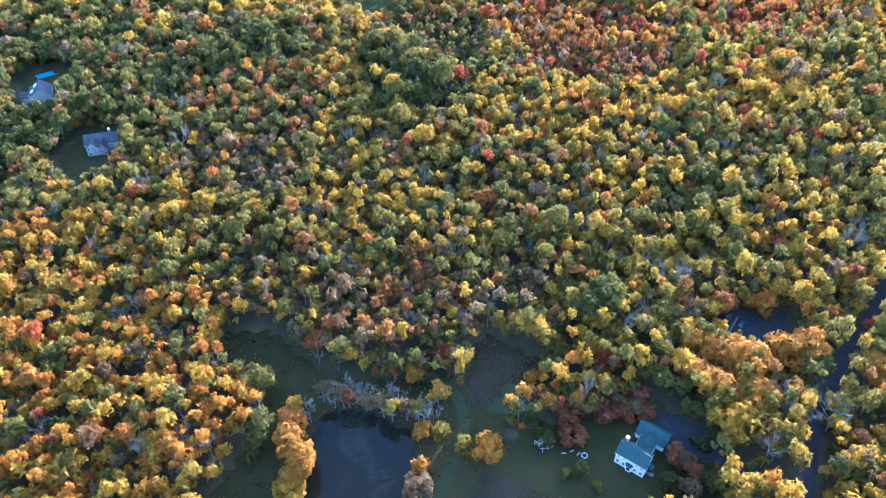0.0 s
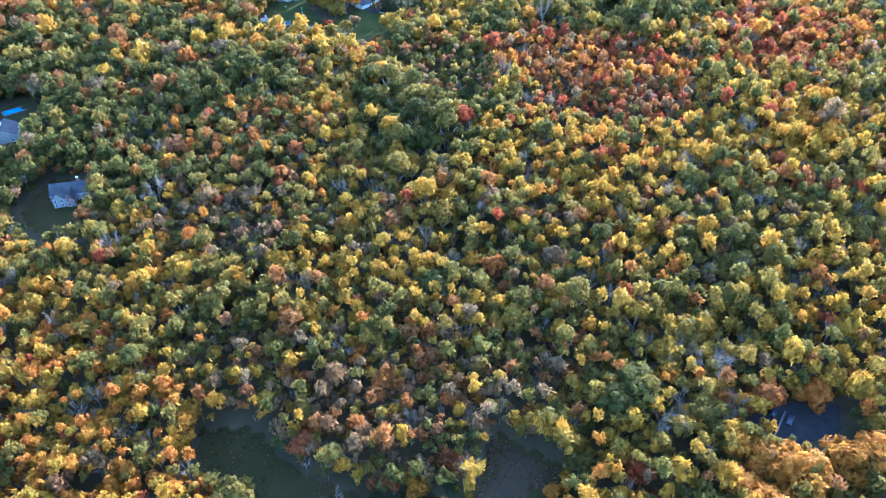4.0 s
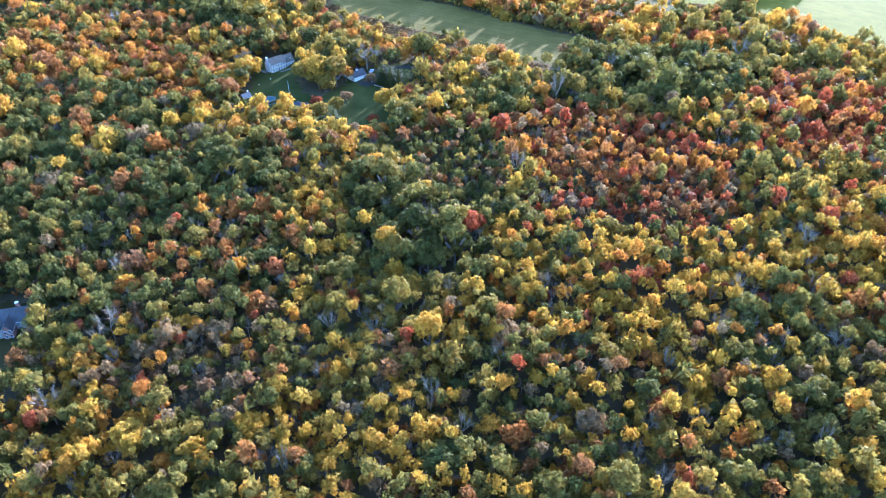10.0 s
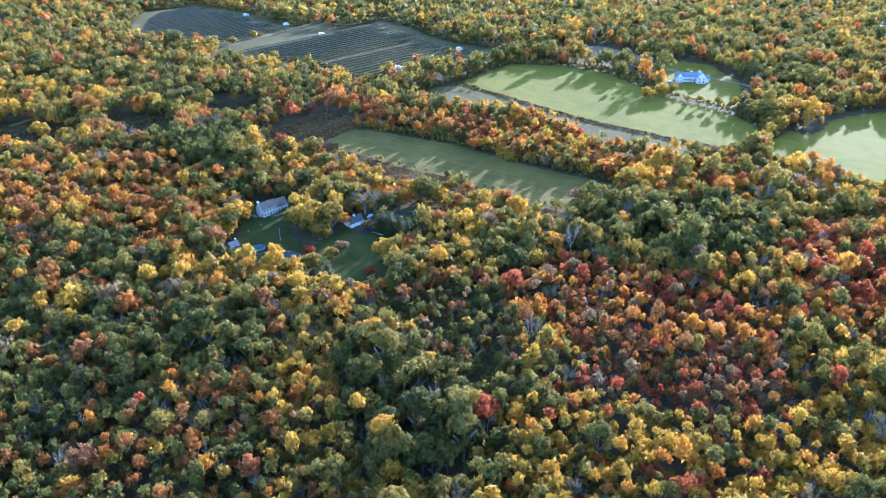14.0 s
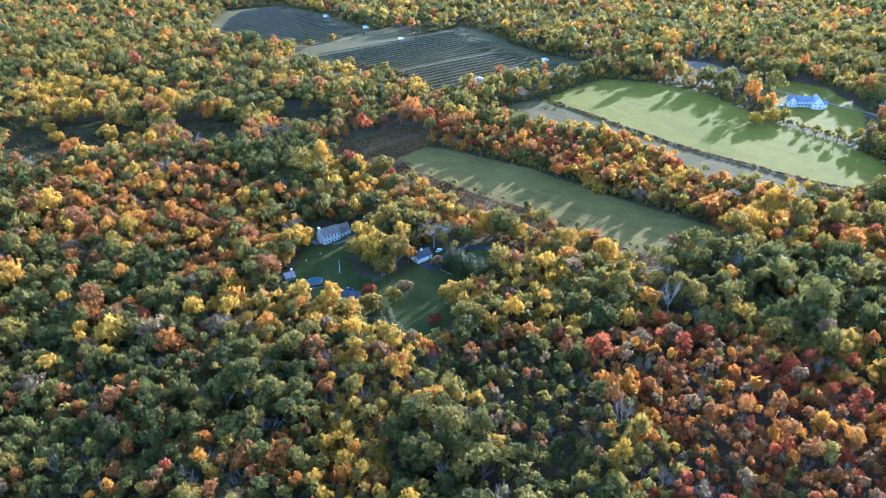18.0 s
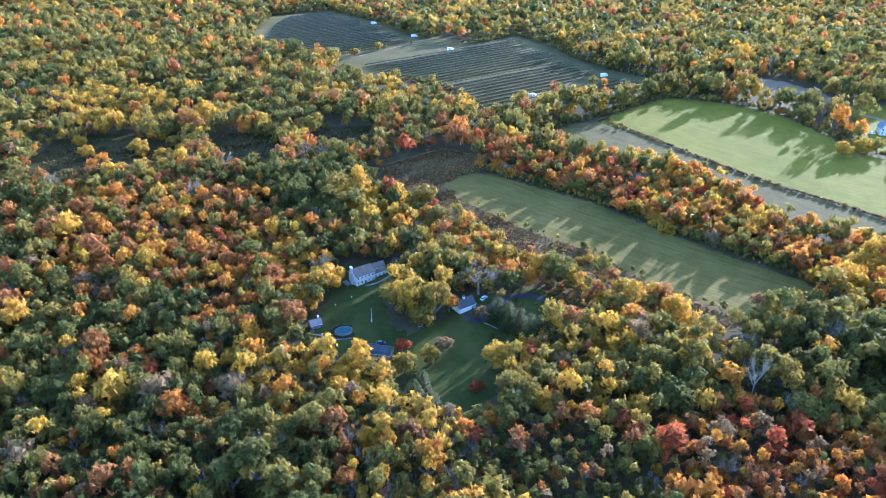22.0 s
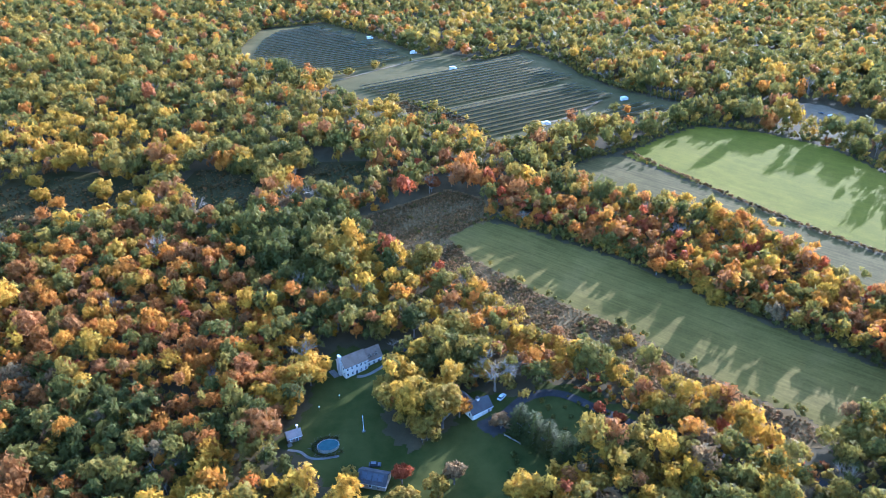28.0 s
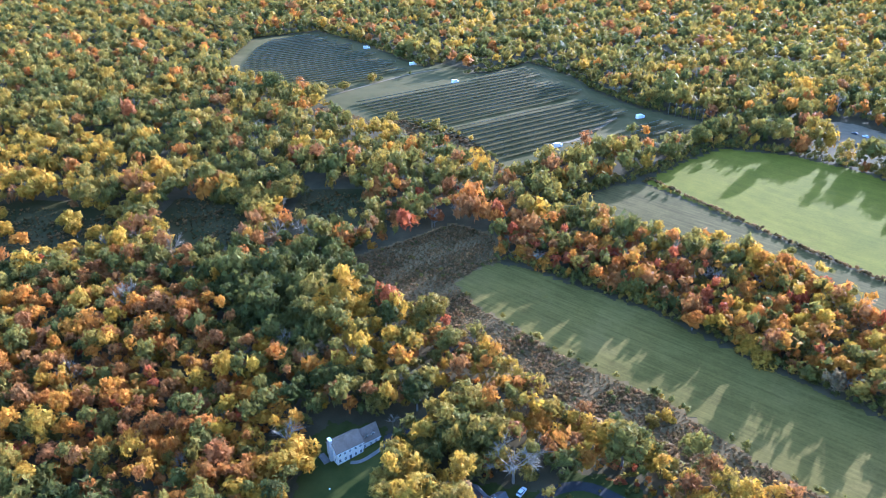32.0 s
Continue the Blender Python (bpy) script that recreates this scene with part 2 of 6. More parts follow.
def sheet(name, poly, material, step, lift, label, category, wobble=1.0, grow=0.0):
    """A patch of ground cover that follows the land, with a ragged edge."""
    px, py = [p[0] for p in poly], [p[1] for p in poly]
    xs, ys = np.arange(min(px) - 3, max(px) + 3, step), np.arange(min(py) - 3, max(py) + 3, step)
    X, Y = np.meshgrid(xs, ys)
    cx, cy = X[:-1, :-1] + step / 2, Y[:-1, :-1] + step / 2
    wx = wobble * np.sin(cy * 0.9 + np.sin(cx * 0.31) * 2)
    wy = wobble * np.sin(cx * 0.8 + np.sin(cy * 0.27) * 2)
    keep = inside(poly, cx + wx, cy + wy)
    for gx2, gy2 in ((-grow, 0), (grow, 0), (0, -grow), (0, grow)):
        keep |= inside(poly, cx + wx + gx2, cy + wy + gy2)
    n = X.shape[1]
    j, i = np.nonzero(keep)
    f = np.stack([j * n + i, j * n + i + 1, (j + 1) * n + i + 1, (j + 1) * n + i], -1)
    used, inv = np.unique(f, return_inverse=True)
    v = np.stack([X.ravel()[used], Y.ravel()[used], land(X.ravel()[used], Y.ravel()[used]) + lift], -1)
    ob = new(name, mesh_from(name, v.tolist(), inv.reshape(-1, 4).tolist(), material, True))
    return tagged(ob, label, category, kind="structure")


def ribbon(name, line, width, material, lift, label, category, step=3.0):
    """A road or track of even width along a line, laid on the land."""
    pts = []
    for (ax, ay), (bx, by) in zip(line, line[1:]):
        n = max(1, int(math.hypot(bx - ax, by - ay) / step))
        pts += [(ax + (bx - ax) * k / n, ay + (by - ay) * k / n) for k in range(n)]
    pts.append(line[-1])
    for _ in range(6):
        pts = [pts[0]] + [tuple((a[k] + 2 * b[k] + c[k]) / 4 for k in (0, 1)) for a, b, c in zip(pts, pts[1:], pts[2:])] + [pts[-1]]
    v, f = [], []
    for k, (x, y) in enumerate(pts):
        a, b = pts[max(k - 1, 0)], pts[min(k + 1, len(pts) - 1)]
        d = Vector((b[0] - a[0], b[1] - a[1])).normalized()
        for s in (-1, -0.33, 0.33, 1):
            x2, y2 = x - d.y * s * width / 2, y + d.x * s * width / 2
            v.append((x2, y2, float(land(x2, y2)) + lift))
    for k in range(len(pts) - 1):
        f += [(4 * k + c, 4 * k + c + 1, 4 * k + c + 5, 4 * k + c + 4) for c in range(3)]
    return tagged(new(name, mesh_from(name, v, f, material, True)), label, category, kind="structure")


# clearings, by plan
POND = [(-38, 106), (-36, 125), (-36, 142), (-34, 154), (-27, 158), (-15, 155), (-3, 147), (-1, 139), (-5, 122), (-8, 104)]
MEADOW = [(-70, 95), (-66, 127), (-51, 161), (-72, 184), (-73, 198), (-55, 197), (-36, 177), (-19, 169), (5, 167), (16, 162), (27, 187), (47, 173), (57, 166), (36, 154), (29, 145), (31, 138), (37, 121), (63, 112), (62, 95)]
LAWN_B = [(30, 140), (42, 146), (61, 146), (73, 151), (84, 152), (95, 138), (90, 108), (63, 108), (37, 120)]
BROWN_PATCH = [(25, 186), (45, 171), (36, 164), (24, 152), (17, 158)]
BROWN_CORNER = [(12, 96), (14, 118), (22, 130), (37, 121), (60, 112), (60, 96)]
GREEN_PATCH = [(24, 152), (33, 164), (40, 161), (32, 150)]
YARD_A = [(-184, 328), (-178, 357), (-156, 350), (-144, 317), (-162, 305)]
YARD_P = [(-242, 426), (-222, 442), (-206, 428), (-198, 387), (-216, 383)]
FIELD_1 = [(-48, 682), (-36, 696), (-27, 701), (-13, 697), (6, 684), (44, 662), (65, 642), (98, 612), (140, 578), (149, 568), (133, 553), (116, 544), (108, 539), (98, 550), (83, 558), (66, 573), (41, 601), (4, 626), (-37, 663)]
BRAMBLE = [(-105, 706), (-78, 724), (-55, 744), (-30, 730), (-28, 702), (-36, 697), (-48, 682), (-37, 662), (4, 625), (41, 600), (66, 572), (83, 557), (108, 538), (92, 533), (62, 560), (41, 574), (19, 588), (-6, 604), (-30, 636), (-57, 652), (-75, 661)]
BRAMBLE_EDGE = [(-75, 662), (-57, 653), (-30, 637), (-6, 605), (19, 589), (41, 575), (62, 561), (92, 534), (86, 521), (56, 547), (35, 561), (13, 575), (-12, 591), (-36, 622), (-62, 640)]
BROWN = [(10, 764), (40, 800), (61, 805), (114, 744), (159, 692), (220, 633), (240, 615), (205, 607), (155, 640), (128, 690), (95, 717), (47, 746)]
FIELD_2 = [(62, 808), (96, 845), (125, 869), (170, 856), (206, 826), (234, 756), (268, 712), (281, 673), (279, 647), (255, 624), (221, 638), (160, 696), (115, 748)]
FIELD_3 = [(253, 607), (280, 638), (302, 656), (312, 648), (324, 652), (346, 676), (369, 688), (391, 695), (440, 705), (500, 650), (440, 570), (320, 541), (298, 550), (280, 568), (268, 590)]
LAWN_1 = [(-98, 522), (-90, 541), (-93, 562), (-91, 575), (-87, 582), (-67, 581), (-60, 572), (-64, 558), (-62, 545), (-56, 528), (-46, 521), (-38, 528), (-31, 537), (-31, 556), (-8, 553), (-8, 530), (-2, 512), (-2, 492), (-10, 474), (-28, 470), (-46, 474), (-43, 490), (-62, 499), (-74, 504), (-85, 517)]
YARD_E = [(-11, 530), (0, 562), (20, 561), (43, 536), (30, 525), (10, 520), (0, 498), (-11, 500)]
LAWN_3 = [(240, 762), (246, 790), (264, 822), (262, 850), (290, 862), (317, 845), (319, 800), (322, 785), (308, 752), (292, 722), (281, 706), (268, 718), (254, 738)]
SOLAR_1 = [(-330, 1095), (-345, 1240), (-278, 1292), (-205, 1222), (-118, 1105), (-120, 1075), (-200, 1018), (-240, 1022)]
SOLAR_2 = [(-180, 970), (-84, 1075), (-46, 1078), (-10, 1122), (28, 1068), (45, 1016), (74, 966), (132, 918), (98, 868), (40, 876), (12, 850), (-24, 814), (-37, 850), (-60, 892), (-110, 930), (-141, 929)]
SADDLE = [(-202, 1015), (-186, 972), (-172, 972), (-84, 1070), (-60, 1085), (-100, 1120), (-120, 1100), (-122, 1072)]
BERM = [(-180, 970), (-141, 929), (-110, 930), (-84, 892), (-60, 890), (-38, 848), (-24, 814), (-34, 806), (-50, 838), (-70, 874), (-92, 876), (-116, 914), (-146, 913), (-190, 958)]
MARSH_1 = [(-341, 694), (-357, 736), (-340, 758), (-311, 762), (-282, 751), (-268, 772), (-250, 742), (-246, 710), (-278, 700), (-300, 692), (-316, 684)]
MARSH_2 = [(-230, 748), (-236, 782), (-207, 776), (-172, 742), (-172, 722), (-200, 722)]
MARSH_3 = [(-153, 772), (-152, 794), (-120, 786), (-109, 758), (-131, 744)]
LOT = [(196, 892), (206, 912), (216, 934), (236, 926), (255, 895), (268, 862), (256, 850), (240, 864), (220, 880)]
GAP = [(-66, 574), (-57, 568), (-34, 598), (-42, 606)]
SUN_POND = [(328, 697), (334, 710), (342, 718), (354, 718), (352, 707), (340, 695)]
PARK = [(110, 183), (120, 191), (144, 188), (140, 178), (125, 174)]
# tracks and roads kept free of trees: centre line and half width
ROAD = [(210, 225), (191, 201), (171, 178), (159, 169), (145, 152), (133, 139), (118, 112), (110, 95)]
DRIVE_2 = [(-22, 536), (-12, 541), (-7, 553), (7, 558), (30, 543), (45, 535), (60, 529), (85, 520), (120, 500)]
DRIVE_B = [(86, 134), (100, 128), (112, 112), (118, 108)]
LANE_3 = [(202, 918), (222, 902), (238, 878), (257, 846), (286, 813), (321, 776), (337, 748), (380, 735)]
SERVICE = [(-337, 1162), (-341, 1245), (-278, 1288), (-205, 1218), (-127, 1111), (-84, 1069), (-46, 1074), (-10, 1117), (25, 1066), (42, 1015), (71, 964), (102, 938), (128, 916)]
HEDGE_LINE = [(61, 806), (67, 812), (91, 778), (115, 747), (134, 722), (160, 693), (221, 636), (250, 618)]
LANES = [(HEDGE_LINE, 6.0), (ROAD, 3.2), (DRIVE_2, 4.0), (DRIVE_B, 3.0), (LANE_3, 6.0)]


sheet("hay_field", FIELD_1, HAY, 1.2, 0.10, "mown hay meadow with long tree shadows", "field")
sheet("scrub_strip", BRAMBLE, SCRUB, 2.0, 0.08, "strip of brown bramble and weeds beside the meadow", "scrub", 0.6, 2.6)
sheet("scrub_strip", BRAMBLE_EDGE, SCRUB, 1.5, 0.07, "weedy ground between bramble and trees", "scrub", 0.6)
sheet("stubble_field", BROWN, STUBBLE, 2.5, 0.10, "dry stubble field with curved mowing lines", "field")
sheet("pasture", FIELD_2, PASTURE, 2.5, 0.12, "bright green pasture", "field")
sheet("pasture", FIELD_3, PASTURE, 2.5, 0.17, "bright green pasture behind the oak wood", "field")
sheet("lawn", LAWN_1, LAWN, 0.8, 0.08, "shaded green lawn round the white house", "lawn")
sheet("lawn", LAWN_3, PASTURE, 2.0, 0.10, "sunlit lawn round the long white house", "lawn")
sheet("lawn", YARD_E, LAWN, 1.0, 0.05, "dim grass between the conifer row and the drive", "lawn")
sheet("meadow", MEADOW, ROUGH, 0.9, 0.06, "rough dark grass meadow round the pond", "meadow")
sheet("weed_patch", BROWN_PATCH, WEEDS, 1.0, 0.10, "reddish-brown weed patch in the meadow", "meadow")
sheet("weed_patch", BROWN_CORNER, WEEDS, 1.0, 0.10, "reddish-brown weed patch by the farmhouse lawn", "meadow")
sheet("grass_plot", GREEN_PATCH, PATHGRASS, 0.4, 0.14, "small mown grass plot with beehives", "lawn", 0.1)
# these three lawns carry their tree shade in the darker meadow colour
sheet("lawn", LAWN_B, ROUGH, 1.0, 0.12, "lawn beside the white farmhouse, shade put in as dark grass", "lawn")
sheet("lawn", YARD_A, ROUGH, 1.5, 0.08, "lawn in a forest clearing, shade put in as dark meadow grass", "lawn")
sheet("lawn", YARD_P, ROUGH, 1.5, 0.08, "lawn in a forest clearing, shade put in as dark meadow grass", "lawn")
for plot in (SOLAR_1, SOLAR_2):
    sheet("solar_ground", plot, SOLAR_GRASS, 4.0, 0.08, "grassy ground under the solar panels", "ground")
sheet("grass_saddle", SADDLE, SOLAR_GRASS, 3.0, 0.05, "rough grass between the two solar fields", "ground")
for plot in (MARSH_1, MARSH_2, MARSH_3):
    sheet("marsh", plot, ROUGH, 2.0, 0.08, "dark marshy clearing among the trees", "marsh", 1.0, 14.0)
sheet("berm", BERM, SCRUB, 2.0, 0.12, "eroded brown earth bank below the solar farm", "bank")
sheet("dirt_lot", LOT, DIRT, 2.0, 0.14, "bare pale dirt lot", "dirt lot")
sheet("parking", PARK, ASPHALT, 1.0, 0.12, "shaded asphalt forecourt", "driveway", 0.2)
ribbon("road", ROAD, 5.4, ASPHALT, 0.14, "grey asphalt country road", "road")
ribbon("driveway", DRIVE_2, 4.2, ASPHALT, 0.16, "dark asphalt drive along the tree row", "driveway")
ribbon("driveway", DRIVE_B, 4.0, ASPHALT, 0.18, "dark asphalt drive to the farmhouse", "driveway")
ribbon("lane", LANE_3, 5.0, DIRT, 0.20, "pale gravel lane", "lane")
ribbon("service_road", SERVICE, 3.0, SOLAR_GRASS, 0.20, "grassed-over gravel service road round the solar farm", "road")
ribbon("footpath", [(6, 178), (12, 166), (18, 150), (14, 138), (8, 126), (2, 112)], 4.0, PATHGRASS, 0.12, "mown grass path through the meadow", "path")
ribbon("service_track", [(0, 874), (20, 878), (40, 905), (58, 935)], 3.2, DIRT, 0.22, "pale dirt track between the panel rows", "track")

ribbon("farm_track", [(-190, 1004), (-160, 1040), (-128, 1078), (-98, 1098)], 3.0, DIRT, 0.22, "tan dirt track between the two solar fields", "track")

# ---- trees ----
rng = np.random.default_rng(7)


def icosphere(sub):
    bm = bmesh.new()
    bmesh.ops.create_icosphere(bm, subdivisions=sub, radius=1.0)
    v = np.array([[q.co[:] for q in f.verts] for f in bm.faces])
    bm.free()
    return v


ICO1, ICO2 = icosphere(1), icosphere(2)
OCTA = np.array([[(sx, 0, 0), (0, sy, 0), (0, 0, sz)] for sx in (1, -1) for sy in (1, -1) for sz in (1, -1)], float) * 1.15


def crown_cloud(seed, n, leaf, core=ICO1, tall=1.0, lobes=8, spread=0.64, ragged=0.34, own=0.72, small=1.0):
    """A crown of radius about 1 with its middle at the origin: loose leaf clumps on several lobes, round a small closed core."""
    r = np.random.default_rng(seed)
    c = r.normal(size=(lobes, 3))
    c /= np.linalg.norm(c, axis=1)[:, None]
    c[:, 2] = np.abs(c[:, 2]) * 1.0 - 0.3
    c *= spread * r.uniform(0.65, 1.15, (lobes, 1))
    c[0] = (0, 0, 0.4)
    rad = r.uniform(0.26, 0.48, lobes) * small
    k = r.integers(0, lobes, n * 3)
    d = r.normal(size=(n * 3, 3))
    d /= np.linalg.norm(d, axis=1)[:, None]
    p = c[k] + d * (rad[k] * r.uniform(1 - ragged, 1.05, n * 3))[:, None]
    buried = np.zeros(len(p), bool)
    for q, s in zip(c, rad):
        buried |= np.linalg.norm(p - q, axis=1) < s * 0.72
    order = np.argsort(buried, kind="stable")[:n]
    p, d = p[order], d[order]
    nrm = d + r.normal(scale=0.55, size=d.shape)
    nrm /= np.linalg.norm(nrm, axis=1)[:, None]
    u = np.cross(nrm, r.normal(size=d.shape))
    u /= np.linalg.norm(u, axis=1)[:, None]
    w = np.cross(nrm, u)
    s = leaf * r.uniform(0.6, 1.35, (n, 1))
    tri = np.stack([p + u * s, p - u * s * 0.6 + w * s * 0.9, p - u * s * 0.5 - w * s * 0.9], 1)
    body = core * 0.5 * (1 + 0.15 * r.normal(size=(1, 1, 3)))
    body[..., 2] += 0.05
    heart = np.concatenate([np.repeat((c[k][order] * 0.85)[:, None], 3, 1), np.zeros(body.shape)])
    tri = np.concatenate([tri, body])
    out = tri - heart
    tri[..., 2] *= tall
    return faced(tri, out, own)


def cone_cloud(seed, n, leaf):
    """A conifer: clumps on a tall cone, drooping, radius 1 and height 3.2 about its middle."""
    r = np.random.default_rng(seed)
    h = 1 - np.sqrt(r.uniform(0.0, 1.0, n))
    a = r.uniform(0, 2 * np.pi, n)
    layer = 0.9 + 0.12 * np.sin(h * 40 + 3 * np.sin(a * 2))
    rr = (1 - h) ** 0.45 * layer * r.uniform(0.8, 1.05, n)
    p = np.stack([np.cos(a) * rr, np.sin(a) * rr, h * 3.2 - 1.3], -1)
    out = np.stack([np.cos(a), np.sin(a), -0.1 + 0 * a], -1) + r.normal(scale=0.45, size=(n, 3))
    side = np.stack([-np.sin(a), np.cos(a), 0 * a], -1)
    s = leaf * r.uniform(0.6, 1.3, (n, 1))
    tri = np.stack([p + out * s, p + side * s * 0.7 - out * s * 0.4, p - side * s * 0.7 - out * s * 0.4], 1)
    k = 7
    ang = np.linspace(0, 2 * np.pi, k + 1)
    ring = np.stack([np.cos(ang) * 0.72, np.sin(ang) * 0.72, 0 * ang - 1.25], -1)
    core = np.stack([ring[:-1], ring[1:], np.tile([0, 0, 1.6], (k, 1))], 1)
    tri = np.concatenate([tri, core])
    return faced(tri, tri * (1, 1, 0) + (0, 0, 0.5))


def stick(a, b, ra, rb, sides=3):
    """A tapered stick as loose triangles."""
    a, b = np.asarray(a, float), np.asarray(b, float)
    d = (b - a) / max(np.linalg.norm(b - a), 1e-6)
    u = np.cross(d, (0.31, 0.77, 0.55))
    u /= np.linalg.norm(u)
    w = np.cross(d, u)
    an = np.arange(sides) * 2 * np.pi / sides
    ca, sa = np.cos(an)[:, None], np.sin(an)[:, None]
    lo, hi = a + (u * ca + w * sa) * ra, b + (u * ca + w * sa) * rb
    lo2, hi2 = np.roll(lo, -1, 0), np.roll(hi, -1, 0)
    return np.concatenate([np.stack([lo, lo2, hi2], 1), np.stack([lo, hi2, hi], 1)])


def limbs(seed, depth, sides=3, height=2.6, reach=1.0, twigs=8):
    """A leafless tree of branches: radius about 1 wide, its foot at z = 0."""
    r = np.random.default_rng(seed)
    out = [stick((0, 0, 0), (0.03, 0.02, height * 0.45), 0.05, 0.038, sides)]

    def grow(p, d, length, rad, level):
        q = p + d * length
        out.append(stick(p, q, rad, rad * 0.6, sides))
        if level == 0:
            for _ in range(twigs):
                e = d * 0.7 + r.normal(scale=0.5, size=3) + (0, 0, 0.25)
                s = p + d * length * r.uniform(0.2, 1.0)
                tip = s + e / np.linalg.norm(e) * length * r.uniform(0.8, 1.5)
                side = np.cross(e, r.normal(size=3))
                out.append(np.array([[s + side / np.linalg.norm(side) * 0.011, s - side / np.linalg.norm(side) * 0.011, tip]]))
            return
        for _ in range(r.integers(2, 4)):
            e = d + r.normal(scale=0.55, size=3) + (0, 0, 0.18)
            e /= np.linalg.norm(e)
            grow(p + d * length * r.uniform(0.5, 1.0), e, length * r.uniform(0.55, 0.8), rad * 0.55, level - 1)

    for k in range(5):
        a = k * 1.256 + r.uniform(-0.4, 0.4)
        d = np.array([math.cos(a) * reach, math.sin(a) * reach, r.uniform(0.6, 1.6)])
        grow(np.array([0.03, 0.02, height * r.uniform(0.3, 0.46)]), d / np.linalg.norm(d), height * 0.27, 0.026, depth)
    return np.concatenate(out)


def trunk_sticks(seed, sides=5):
    """A trunk of height 1 with three limbs; radius in metres."""
    r = np.random.default_rng(seed)
    out = [stick((0, 0, -0.05), (0.02, 0.01, 0.35), 0.26, 0.19, sides), stick((0.02, 0.01, 0.35), (0.05, -0.04, 1.0), 0.19, 0.07, sides)]
    for k in range(3):
        a = k * 2.1 + r.uniform(-0.5, 0.5)
        h = r.uniform(0.3, 0.5)
        out.append(stick((0.02, 0, h), (math.cos(a) * 1.9, math.sin(a) * 1.9, h + 0.35), 0.1, 0.035, 3))
    return np.concatenate(out)


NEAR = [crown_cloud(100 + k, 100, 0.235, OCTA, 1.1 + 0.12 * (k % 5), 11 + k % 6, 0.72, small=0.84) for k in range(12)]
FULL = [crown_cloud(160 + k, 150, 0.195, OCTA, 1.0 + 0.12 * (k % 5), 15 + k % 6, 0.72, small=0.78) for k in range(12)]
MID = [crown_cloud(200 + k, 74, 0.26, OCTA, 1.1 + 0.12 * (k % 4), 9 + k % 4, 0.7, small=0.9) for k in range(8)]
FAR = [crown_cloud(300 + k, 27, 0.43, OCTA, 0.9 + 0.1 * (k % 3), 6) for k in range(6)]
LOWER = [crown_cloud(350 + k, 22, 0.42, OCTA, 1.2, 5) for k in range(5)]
BARES = [limbs(500 + k, 1, 3, 2.6, 1.0, 14) for k in range(5)]
BARES = [faced(q, q * (1, 1, 0) + (0, 0, 0.01), 0.8) for q in BARES]
TRUNK = faced(trunk_sticks(3, 3), trunk_sticks(3, 3) * (1, 1, 0) + (0, 0, 0.01), 0.8)

# clearings, and how far on their near side the edge of the wood stands back
CLEARINGS = [(FIELD_1, 0, 4), (BRAMBLE, 11, 1), (BROWN, 9, 3), (FIELD_2, 4, 4), (FIELD_3, 20, 3), (LAWN_1, 14, 1), (YARD_E, 4, 0), (LAWN_3, 5, 1), (MEADOW, 0, 0), (LAWN_B, 0, 0),
             (YARD_A, 14, 1), (YARD_P, 16, 1), (SOLAR_1, 14, 3), (SOLAR_2, 12, 3), (MARSH_1, 15, 0), (MARSH_2, 20, 0), (MARSH_3, 20, 0), (BERM, 16, 1), (SADDLE, 10, 0), (LOT, 32, 2), (PARK, 10, 1), (SUN_POND, 50, 2), (GAP, 0, 0)]


def soft_noise(x, y, size, seed):
    """Smooth pattern between about -1 and 1 with features of the given size in metres."""
    r = np.random.default_rng(seed)
    z = np.zeros(np.shape(x))
    for _ in range(7):
        a, ph, s = r.uniform(0, 6.28), r.uniform(0, 6.28), size * r.uniform(0.6, 1.6)
        z = z + np.sin((x * np.cos(a) + y * np.sin(a)) * 6.28 / s + ph)
    return z / 2.6


def spots(x0, x1, y0, y1, step, rim=0):
    """Jittered places of trees, inside the stretch that is flown over (or on a rim round it), outside the clearings."""
    X, Y = np.meshgrid(np.arange(x0, x1, step), np.arange(y0, y1, step * 0.9))
    X = X + (np.arange(X.shape[0]) % 2)[:, None] * step / 2
    X = (X + rng.uniform(-0.36, 0.36, X.shape) * step).ravel()
    Y = (Y + rng.uniform(-0.36, 0.36, Y.shape) * step).ravel()
    ok = (X > np.where(Y < 410, -152 - 0.42 * (Y - 134), -268 - 0.69 * (Y - 410))) & (X < 165 + 0.56 * (Y - 112))
    if rim:
        wide = (X > np.where(Y < 410, -152 - 0.42 * (Y - 134), -268 - 0.69 * (Y - 410)) - rim) & (X < 165 + 0.56 * (Y - 112) + rim) & (np.abs(X) < 260 + np.clip(Y, 0, 9999))
        ok = wide & ~(ok & (Y > 60))
    for poly, back, margin in CLEARINGS:
        for k in range(0, back + 1, 5):
            ok &= ~inside(poly, X, Y + k)
        for dx, dy in ((-margin, 0), (margin, 0), (0, -margin), (0, margin)):
            ok &= ~inside(poly, X + dx, Y + dy)
    for line, wide in LANES:
        for (ax, ay), (bx, by) in zip(line, line[1:]):
            dx, dy = bx - ax, by - ay
            k = np.clip(((X - ax) * dx + (Y - ay) * dy) / (dx * dx + dy * dy), 0, 1)
            ok &= np.hypot(X - ax - k * dx, Y - ay - k * dy) > wide
    return X[ok], Y[ok]


